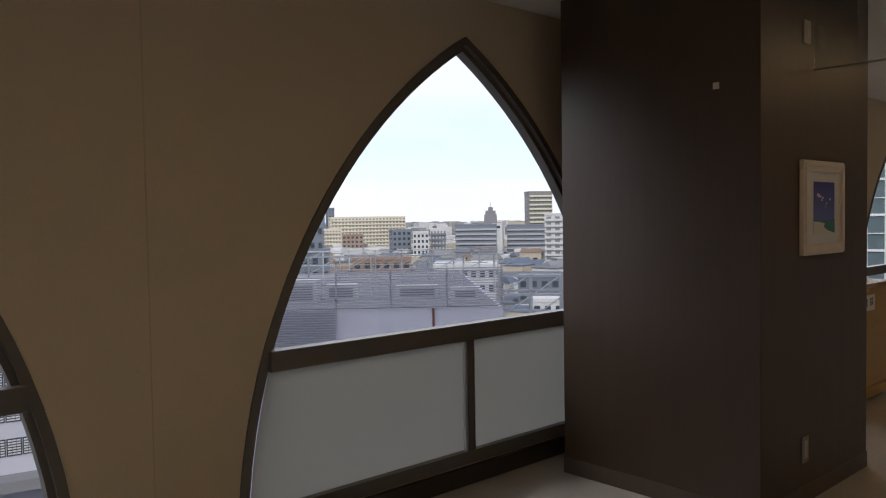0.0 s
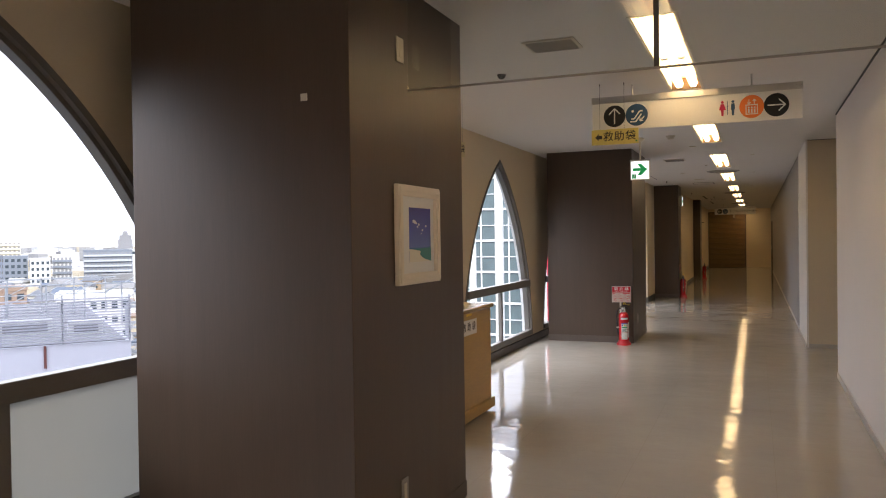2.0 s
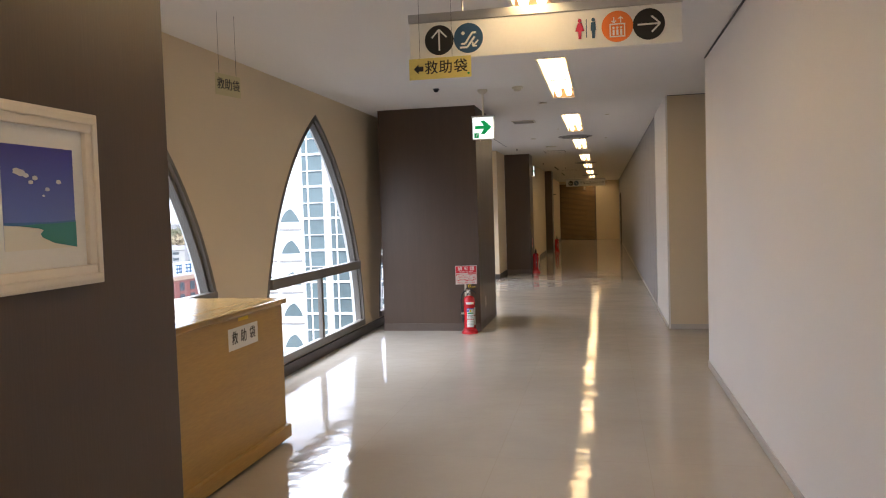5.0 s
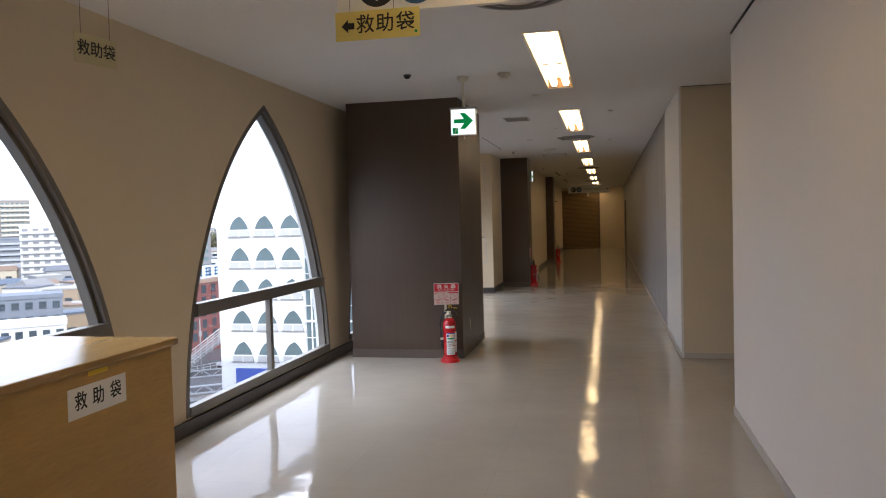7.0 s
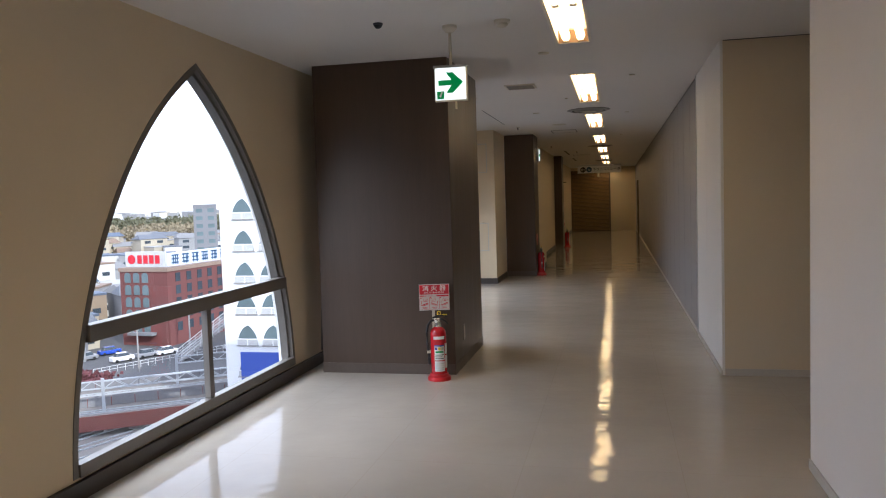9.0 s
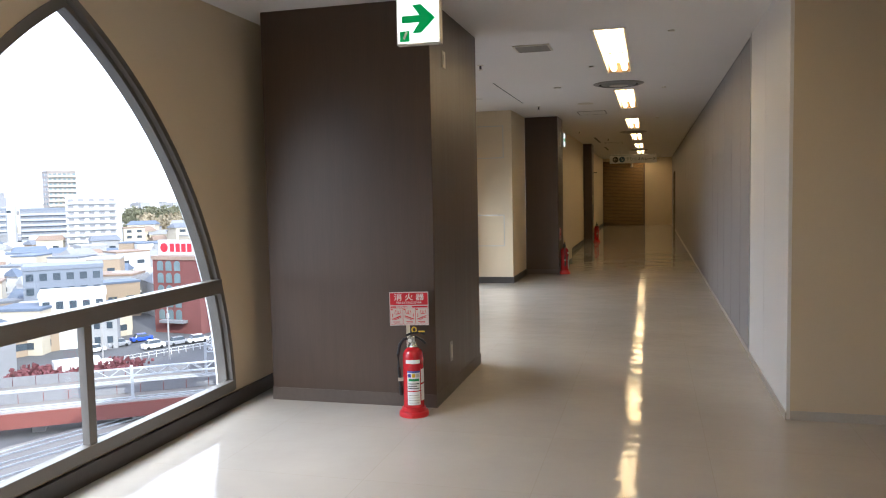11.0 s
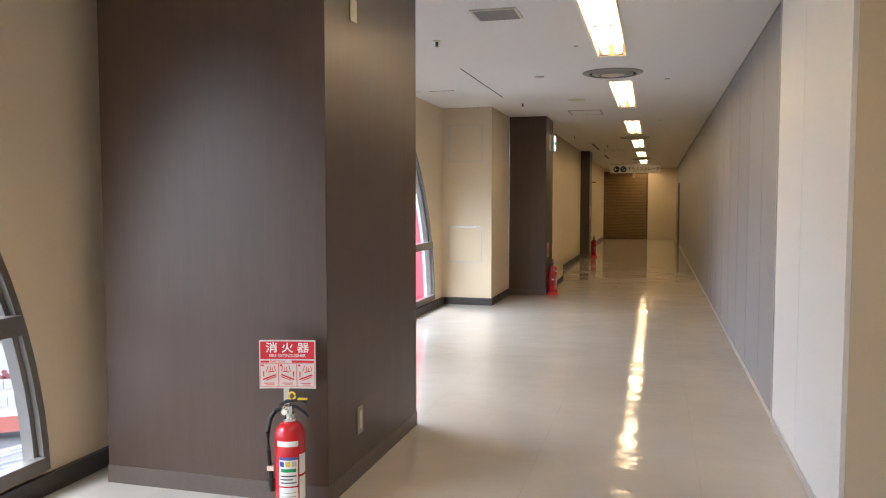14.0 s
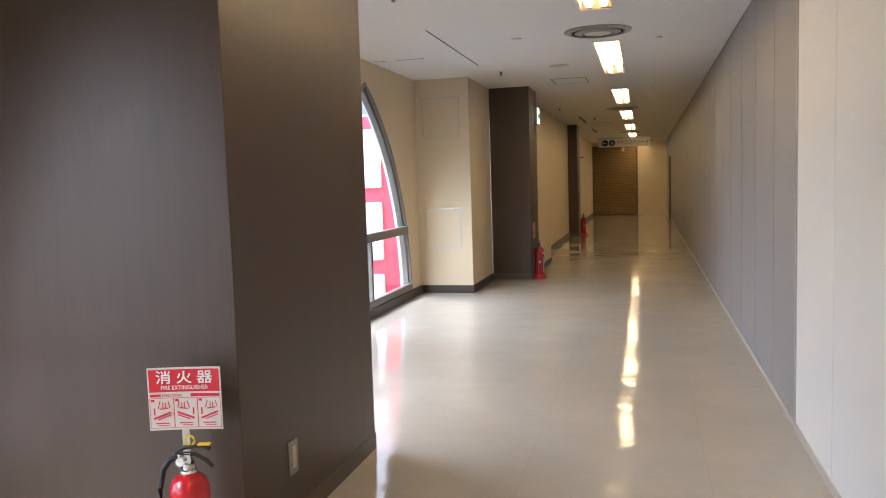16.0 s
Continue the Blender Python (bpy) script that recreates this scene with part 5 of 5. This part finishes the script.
def slat_screen():
    """White slats across one window, with two uprights."""
    bm = bmesh.new()
    for k in range(6):
        for a, b in ((-0.52, -0.2), (-0.16, 0.16), (0.2, 0.52)):
            c = bmesh.ops.create_cube(bm, size=1.0)["verts"]
            bmesh.ops.scale(bm, vec=(b - a, 0.06, 0.13), verts=c)
            bmesh.ops.translate(bm, vec=((a + b) / 2, -0.12, 0.19 + k * 0.245), verts=c)
    return bm


screen = None
for q in range(8):
    z = Z(3.3 - 3.12 * q - 0.8)
    for c in range(22):
        x = -14.0 + c * 1.3
        unit("window", WINDARK, ob1, x, 0, z, 1.24, 0.14, 1.6)
        if screen is None:
            screen = part("window_slats", slat_screen(), BWHITE, ob1, "white slats")
            screen.location = (x, 0, z)
        else:
            o = new("window_slats", screen.data)
            o.parent = ob1
            o.location = (x, 0, z)
part("ledge", box(-28.3, 14.9, -2.6, 0, Z(-22.0), Z(-21.0)), BDARK, ob1, "dark grey concrete ledge")

# skyline
GREYBROWN = surface("grey_brown_tile_facade", (0.25, 0.22, 0.20), 0.8, vary=0.12, scale=0.08, grain=2, bump=0.0)
tower_block("office_tower", "tall blue-grey glass office tower", facing(60.6, 190), 17, 18, 20.5, BGREY, 12, 9, WINPALE, win=(0.7, 0.4))
tower_block("office_tower", "blue-grey slab tower with small square windows", facing(58.0, 165, 8), 6.6, 12, 10.5, BGREY, 10, 4, WINDARK, win=(0.5, 0.42))
tower_block("office_building", "grey lower annex of the office tower", facing(57.2, 163), 4, 8, -5, BGREY, 4, 2, WINDARK)
for b, t in ((56.9, 15.5), (56.2, 14.5)):
    tower_block("apartment_tower", "distant grey apartment tower", facing(b, 800), 9, 9, t, BGREY, 8, 3, WINDARK, sides=False)
ap = tower_block("apartment_building", "long sunlit cream apartment block with balconies", facing(53.4, 690, 10), 67, 16, 4.4, BCREAM, 9, 22, BDARK, BCREAM)
tower_block("apartment_building", "cream stepped apartment block with balconies", facing(56.3, 650, 10), 20, 14, -5.5, BCREAM, 7, 8, BDARK, BCREAM)
tower_block("apartment_building", "low brown apartment block among houses", facing(54.6, 560), 15, 12, -8.8, BBROWN, 5, 5, WINDARK)
tower_block("apartment_building", "blue-grey apartment slab with balconies", facing(45.5, 505, -6), 27, 12, -2.6, BGREY, 8, 12, BDARK, BPALE)
tower_block("apartment_building", "white end wall of an apartment slab", facing(43.9, 505, -6), 6.2, 12, -2.4, BWHITE, 1, 1, WINDARK)
tower_block("apartment_building", "long blue-grey apartment slab with balconies", facing(41.2, 515, -6), 36.5, 12, -3.3, BGREY, 8, 16, BDARK, BPALE)
wt = thing("water_tower", "dark rooftop water tank tower", "water tank", at=facing(44.4, 509))
part("tank_house", box(-4.2, 4.2, 1, 9, Z(-2.6), Z(4.4)), BDARK, wt)
part("tank_house", box(-3.4, 3.4, 1.5, 8.5, Z(4.4), Z(7.0)), BDARK, wt)
part("tank_head", box(-1.6, 1.6, 3.5, 6.5, Z(7.0), Z(9.4), 0.3), BDARK, wt)
part("mast", cyl((0, 5, Z(9.3)), (0, 5, Z(13)), 0.12), BDARK, wt)
tower_block("apartment_building", "narrow white apartment block among houses", facing(49.6, 440), 9, 10, -6.0, BWHITE, 6, 4, WINDARK)
tower_block("apartment_building", "narrow grey apartment block among houses", facing(51.0, 450, 12), 11, 10, -4.6, BGREY, 6, 4, WINDARK)
tower_block("apartment_building", "grey-white apartment block with dark windows", facing(48.3, 455), 9.5, 10, -4.4, BWHITE, 7, 5, BDARK, BGREY)
tower_block("apartment_tower", "pale brown high-rise apartment tower", facing(40.7, 560, 15), 17, 14, 20.0, GREYBROWN, 12, 6, WINPALE, BCREAM)
tower_block("apartment_tower", "white balconied apartment tower", facing(38.9, 415, -10), 23, 12, 3.1, BWHITE, 8, 5, BDARK, BWHITE)
tower_block("shop_building", "low dark brown commercial block", facing(52.6, 225), 17, 12, -10, BBROWN, 2, 6, WINDARK)
tower_block("shop_building", "low cream commercial block", facing(46.5, 175), 14, 10, -9.5, BWHITE, 3, 7, WINDARK)
tower_block("apartment_building", "narrow grey apartment block with white balconies", facing(29.3, 330), 9, 10, 2.2, BDARK, 8, 2, WINPALE, None)
tower_block("shop_building", "white two-storey building with a flat roof", facing(39.6, 175), 12, 9, -17.5, BWHITE, 2, 5, WINDARK)
tower_block("shop_building", "grey building with a brown roof", facing(40.2, 195), 16, 9, -13.5, BGREY, 3, 6, WINDARK)

# red-brick school building with a roof sign
rb = thing("school_building", "red-brick corner building with arched windows and roof boards", "building", at=facing(31.7, 180, -38))
part("wall", box(-12.5, 0, 0, 30, 0, 16.6), BRED, rb)
part("cornice", box(-12.7, 0.2, -0.2, 30.2, 16.2, 17.0), BBROWN, rb)
for r in range(5):
    for c in range(3):
        x = -10.4 + c * 2.3
        part("window", slab([(x - 0.8, 2.7 * r + 3.0), (x + 0.8, 2.7 * r + 3.0)] + [(x + 0.8 * math.cos(k * math.pi / 8), 2.7 * r + 4.5 + 0.7 * math.sin(k * math.pi / 8)) for k in range(9)], 0.2), WINPALE, rb).location = (0, -0.12, 0)
    for c in range(7):
        unit("window", WINDARK, rb, 0, 3.5 + c * 3.8, 3.0 + 2.7 * r, 0.2, 1.6, 1.9)
part("canopy", box(-10, -3.5, -1.6, 0, 2.4, 3.0), BDARK, rb)
SIGNBLUE = surface("pale_blue_board", (0.62, 0.66, 0.76), 0.5, vary=0.04, bump=0.0)
part("roof_board", box(-10.5, 0, -0.3, 0.1, 17.3, 20.6), BWHITE, rb, "white roof board with red shapes")
part("roof_board", box(-0.1, 0.3, 0.1, 30, 17.3, 20.2), SIGNBLUE, rb, "pale blue roof board with dark shapes")
part("red_ring", slab(disc_outline(-8.8, 18.9, 1.0, 20), 0.1), REDINK, rb).location = (0, -0.42, 0)
for k in range(4):
    part("red_bar", box(-7.2 + k * 1.55, -6.1 + k * 1.55, -0.42, -0.32, 18.0, 19.8), REDINK, rb)
for k in range(8):
    y = 1.4 + k * 3.5
    for dz in (0.15, 0.95, 1.75):
        part("dark_bar", box(0.31, 0.4, y, y + 2.3, 17.75 + dz, 18.02 + dz), NAVY, rb)
    for dy in (0.35, 1.05 + 0.2 * (k % 3), 1.75):
        part("dark_bar", box(0.405, 0.45, y + dy, y + dy + 0.24, 17.7, 19.7), NAVY, rb)

# railway, viaduct, stairs, gantries
def along(x, y, bearing):
    return pose(x, y, GROUND, 0, 0, bearing)


BALLAST = surface("track_ballast", (0.17, 0.155, 0.14), 0.95, vary=0.2, scale=0.3, grain=4, bump=0.0)
rw = thing("railway", "railway tracks on brown ballast", "railway", kind="structure", at=along(118, 51, -20))
part("ballast", box(-90, 60, -9, 9, 0.02, 0.4), BALLAST, rw)
for y in (-7, -5.5, -2.6, -1.1, 1.8, 3.3, 6.0, 7.5):
    part("rail", box(-90, 60, y - 0.06, y + 0.06, 0.4, 0.58), METALGREY, rw)
for x, y in ((97, 62), (116, 56), (100, 57)):
    g = thing("catenary_gantry", "grey lattice gantry over the tracks", "gantry", "railway gantries", at=along(x, y, -55))
    for xx in (-12, 12):
        part("mast", box(xx - 0.2, xx + 0.2, -0.2, 0.2, 0, 7.6), METALGREY, g)
    for z in (6.1, 7.1):
        part("boom", box(-12, 12, -0.1, 0.1, z, z + 0.16), METALGREY, g)
    for k in range(16):
        q = part("lattice_bar", box(-0.05, 0.05, -0.05, 0.05, 0, 1.7), METALGREY, g)
        q.matrix_basis = pose(-12 + (k + k % 2) * 1.5, 0, 6.15, 0, -55 if k % 2 else 55, 0)


def viaduct(x, y, bearing, z):
    v = thing("viaduct", "raised railway deck with a rust-red girder and grey screens", "viaduct", "railway decks", at=along(x, y, bearing))
    part("deck", box(-70, 24, -2.4, 2.6, z, z + 0.5), BALLAST, v, "brown ballasted deck")
    part("deck_edge", box(-70, 24, -2.6, -2.4, z + 0.1, z + 0.75), CONCRETE, v, "pale concrete edge")
    for y in (-1.2, -0.1):
        part("rail", box(-70, 24, y - 0.06, y + 0.06, z + 0.5, z + 0.66), METALGREY, v)
    part("girder", box(-70, 24, -2.9, -2.6, z - 1.4, z + 0.5), RUST, v, "rust-red girder")
    for k in range(30):
        part("screen_panel", box(-68 + k * 3.0, -65.1 + k * 3.0, 2.6, 2.75, z + 0.5, z + 1.9), BDARK, v)
    for k in range(6):
        part("pier", box(-60 + k * 15, -58.5 + k * 15, -1, 1, 0, z), CONCRETE, v)


viaduct(104.5, 70.5, -56, 2.6)
viaduct(95.5, 65, -56, 2.6)

st = thing("footbridge_stairs", "white-railed footbridge stairs with a green underside", "stairs", at=along(139, 84, -38))
for k in range(22):
    part("step", box(k * 0.62, k * 0.62 + 0.64, -1.2, 1.2, 0.0 + k * 0.38, 0.34 + k * 0.38), CONCRETE, st)
for y in (-1.25, 1.25):
    for dz in (0.6, 1.2, 1.8):
        q = part("handrail", box(0, 16.0, y - 0.06, y + 0.06, 0, 0.12), BWHITE, st)
        q.matrix_basis = pose(0, 0, dz, 0, -31.5, 0)
    for k in range(11):
        part("rail_post", box(k * 1.3, k * 1.3 + 0.1, y - 0.05, y + 0.05, k * 0.8, k * 0.8 + 2.0), BWHITE, st)
part("landing", box(13.6, 30, -1.6, 1.6, 8.2, 8.6), GREENPAINT, st, "green landing girder")
for x in (15, 22, 29):
    part("pillar", box(x - 0.2, x + 0.2, -0.2, 0.2, 0, 8.2), GREENPAINT, st)
for y in (-1.6, 1.6):
    for k in range(12):
        part("rail_post", box(13.8 + k * 1.4, 13.9 + k * 1.4, y - 0.05, y + 0.05, 8.6, 10.2), BWHITE, st)
    part("handrail", box(13.6, 30, y - 0.06, y + 0.06, 10.1, 10.25), BWHITE, st)


def car(x, y, turn, paint, label, van=False):
    c = thing("car", label, "car", "parked cars", at=pose(x, y, GROUND + 0.01, 0, 0, turn))
    h = 1.0 if not van else 1.15
    part("body", box(-2.2, 2.2, -0.85, 0.85, 0.25, h, 0.14), paint, c)
    bm = box(-1.5, 1.3, -0.75, 0.75, h - 0.05, h + 0.62, 0.12)
    for v in bm.verts:
        if v.co.z > h + 0.3:
            v.co.x *= 0.78
            v.co.y *= 0.88
    part("cabin", bm, WINDARK, c, "dark glazed cabin")
    part("roof", box(-1.05, 0.95, -0.6, 0.6, h + 0.60, h + 0.66, 0.02), paint, c)
    for xx in (-1.35, 1.35):
        for yy in (-0.82, 0.82):
            part("wheel", cyl((xx, yy - 0.09, 0.32), (xx, yy + 0.09, 0.32), 0.32, seg=14), BLACK, c)
    for yy in (-0.6, 0.6):
        part("headlight", box(2.17, 2.22, yy - 0.16, yy + 0.16, 0.62, 0.78), PAPER, c)


CARWHITE = surface("white_car_paint", (0.75, 0.75, 0.75), 0.25, vary=0.03, bump=0.0, coat=0.5)
CARBLUE = surface("blue_car_paint", (0.03, 0.08, 0.42), 0.25, vary=0.03, bump=0.0, coat=0.5)
CARGREY = surface("silver_car_paint", (0.35, 0.36, 0.38), 0.3, metal=0.4, vary=0.03, bump=0.0, coat=0.5)
car(137.5, 95.5, -30, CARWHITE, "white estate car parked beside the railway", True)
car(144, 103, -30, CARBLUE, "blue saloon parked beside the railway")
car(142, 93, -28, CARGREY, "silver car parked beside the railway")
car(145, 90.5, -28, CARWHITE, "white car parked beside the railway")
car(138, 104, -30, CARGREY, "silver car parked beside the railway")
car(132, 105, -30, CARWHITE, "white car parked beside the railway")
car(152, 79, -30, CARWHITE, "white car beside the footbridge")
tk = thing("lorry", "pale box lorry parked beside the tracks", "lorry", at=pose(113, 92, GROUND, 0, 0, -40))
part("cargo_box", box(-4, 3, -1.2, 1.2, 0.9, 3.4, 0.05), BWHITE, tk)
part("cab", box(3.2, 5.0, -1.1, 1.1, 0.6, 2.7, 0.15), CARWHITE, tk)
for xx in (-2.8, -1.6, 4.1):
    for yy in (-1.0, 1.0):
        part("wheel", cyl((xx, yy - 0.14, 0.48), (xx, yy + 0.14, 0.48), 0.48, seg=14), BLACK, tk)
ft = thing("street_fence", "white pipe fence beside the tracks", "fence", at=along(134, 88, -28))
for k in range(20):
    part("post", box(k * 1.5 - 10, k * 1.5 - 9.9, -0.05, 0.05, 0, 1.2), BWHITE, ft)
for z in (0.6, 1.15):
    part("rail", box(-10, 20, -0.04, 0.04, z, z + 0.08), BWHITE, ft)
for x, y in ((129, 86), (143, 80), (126, 98), (150, 88)):
    p = thing("utility_pole", "grey concrete utility pole with crossarms", "utility pole", "utility poles", at=pose(x, y, GROUND, 0, 0, 30))
    part("pole", cyl((0, 0, 0), (0, 0, 11), 0.18, 0.12, 12), CONCRETE, p)
    for z in (9.2, 10.2):
        part("crossarm", box(-1.0, 1.0, -0.05, 0.05, z, z + 0.1), METALGREY, p)
    part("transformer", cyl((0.35, 0, 7.6), (0.35, 0, 8.5), 0.25), METALGREY, p)


# streets of small houses
def house(at, w, d, h, wall, roof, pitched):
    t = thing("house", ("small house with pale walls and a pitched roof" if pitched else "small flat-roofed house with pale walls"), "house", "houses in the town", at=at)
    unit("wall", wall, t, 0, d / 2, 0, w, d, h)
    if pitched:
        key = "gable_" + roof.name
        me = bpy.data.meshes.get(key)
        if me is None:
            bm = bmesh.new()
            a = [bm.verts.new(p) for p in ((-0.55, -0.05, 0), (0.55, -0.05, 0), (0.55, 1.05, 0), (-0.55, 1.05, 0), (-0.45, 0.5, 1), (0.45, 0.5, 1))]
            for f in ((0, 1, 5, 4), (2, 3, 4, 5), (1, 2, 5), (3, 0, 4), (3, 2, 1, 0)):
                bm.faces.new([a[i] for i in f])
            me = bpy.data.meshes.new(key)
            bm.to_mesh(me)
            bm.free()
            me.materials.append(roof)
        r = new("roof", me)
        r.parent = t
        r.matrix_basis = Matrix.Translation((0, 0, h)) @ Matrix.Diagonal((w, d, 2.2, 1))
    else:
        unit("roof", roof, t, 0, d / 2, h, w + 0.3, d + 0.3, 0.5)
    for k in range(max(1, int(h / 3))):
        for x in (-0.25, 0.22):
            unit("window", WINDARK, t, w * x, 0, 1.2 + 2.9 * k, w * 0.22, 0.2, 1.3)


for k in range(210):
    b = 37.5 + 22 * rng.random() if k % 3 else 25.5 + 14 * rng.random()
    d = 150 + 300 * rng.random() ** 0.8
    if b < 40 and d < 195:
        d += 60
    house(facing(b, d, rng.uniform(-35, 35)), rng.uniform(7, 13), rng.uniform(7, 11), rng.choice((5.6, 6, 8.6, 11)), rng.choice(HOUSE), rng.choice(ROOFS), rng.random() < 0.5)


for k in range(34):
    house(facing(26.5 + 10 * rng.random(), 400 + 90 * rng.random(), rng.uniform(-30, 30)), rng.uniform(9, 16), 9, rng.choice((8.6, 11, 13, 15)), rng.choice(HOUSE), rng.choice(ROOFS), rng.random() < 0.4)


# closer-set small houses and sheds between them
for k in range(130):
    b, d = rng.uniform(36.5, 49), 165 + 190 * rng.random()
    house(facing(b, d, rng.uniform(-40, 40)), rng.uniform(4.5, 8), rng.uniform(5, 8), rng.choice((3.2, 5.4, 6.2, 7.4)), rng.choice(HOUSE), rng.choice(ROOFS), rng.random() < 0.6)


def far_town():
    bm = bmesh.new()
    for k in range(1500):
        b, d = radians(22 + 46 * rng.random()), 440 + 1700 * rng.random() ** 1.3
        w, dd, h = rng.uniform(8, 26), rng.uniform(8, 14), rng.choice((6, 7, 8, 9, 10, 12) if d < 900 else (8, 12, 15, 20, 25))
        m = pose(d * math.cos(b), d * math.sin(b), GROUND, 0, 0, rng.uniform(0, 90))
        vs = [bm.verts.new(m @ Vector(p)) for p in ((-w / 2, -dd / 2, 0), (w / 2, -dd / 2, 0), (w / 2, dd / 2, 0), (-w / 2, dd / 2, 0), (-w / 2, -dd / 2, h), (w / 2, -dd / 2, h), (w / 2, dd / 2, h), (-w / 2, dd / 2, h))]
        mi = rng.randrange(5)
        for f in ((0, 1, 5, 4), (1, 2, 6, 5), (2, 3, 7, 6), (3, 0, 4, 7), (4, 5, 6, 7)):
            bm.faces.new([vs[i] for i in f]).material_index = mi
    o = part("far_town", bm, None, mats=[HOUSE[0], HOUSE[1], HOUSE[2], ROOFS[2], BWHITE])
    tagged(o, "distant town of pale low buildings", "town", kind="stuff")


far_town()


def leaf_material():
    return surface("winter_foliage", (0.105, 0.105, 0.06), 0.9, vary=0.4, scale=0.1, grain=1.2, bump=0.0)


def grove(name, label, b0, b1, d0, d1, n, size, height, mat):
    """Many small leaf clumps, uneven and open."""
    bm = bmesh.new()
    for k in range(n):
        b, d = radians(rng.uniform(b0, b1)), rng.uniform(d0, d1)
        cx, cy, hh = d * math.cos(b), d * math.sin(b), height * rng.uniform(0.5, 1.1)
        for j in range(26):
            z = hh * rng.uniform(0.25, 1.0)
            s = size * (1.1 - z / hh * 0.6)
            p = Vector((cx + rng.gauss(0, s), cy + rng.gauss(0, s), GROUND + z))
            q = Euler((rng.uniform(0, 3), rng.uniform(0, 3), rng.uniform(0, 3))).to_matrix()
            r = size * rng.uniform(0.25, 0.5)
            bm.faces.new([bm.verts.new(p + q @ Vector(v)) for v in ((-r, -r * 0.6, 0), (r, -r * 0.4, r * 0.2), (r * 0.5, r, 0), (-r * 0.6, r * 0.8, r * 0.3))])
    tagged(part(name, bm, mat), label, "trees", kind="stuff")


LEAF = leaf_material()
# winter tan, lightened so the colour holds the haze of distance
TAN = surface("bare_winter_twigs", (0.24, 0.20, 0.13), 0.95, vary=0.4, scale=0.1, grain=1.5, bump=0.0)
MAROON = surface("maroon_hedge", (0.13, 0.04, 0.045), 0.9, vary=0.4, scale=0.3, grain=3, bump=0.0)
grove("far_wood", "distant wood of dark winter trees", 26, 37, 560, 760, 1300, 2.6, 22, LEAF)
grove("far_wood", "distant wood of tan winter trees, paled for haze", 29, 36, 500, 640, 800, 2.6, 19, TAN)
grove("town_trees", "scattered dark trees between the houses", 36, 58, 170, 420, 90, 1.6, 8, LEAF)
grove("hedge", "maroon hedge beside the car park", 35.5, 43, 138, 150, 90, 1.1, 2.6, MAROON)
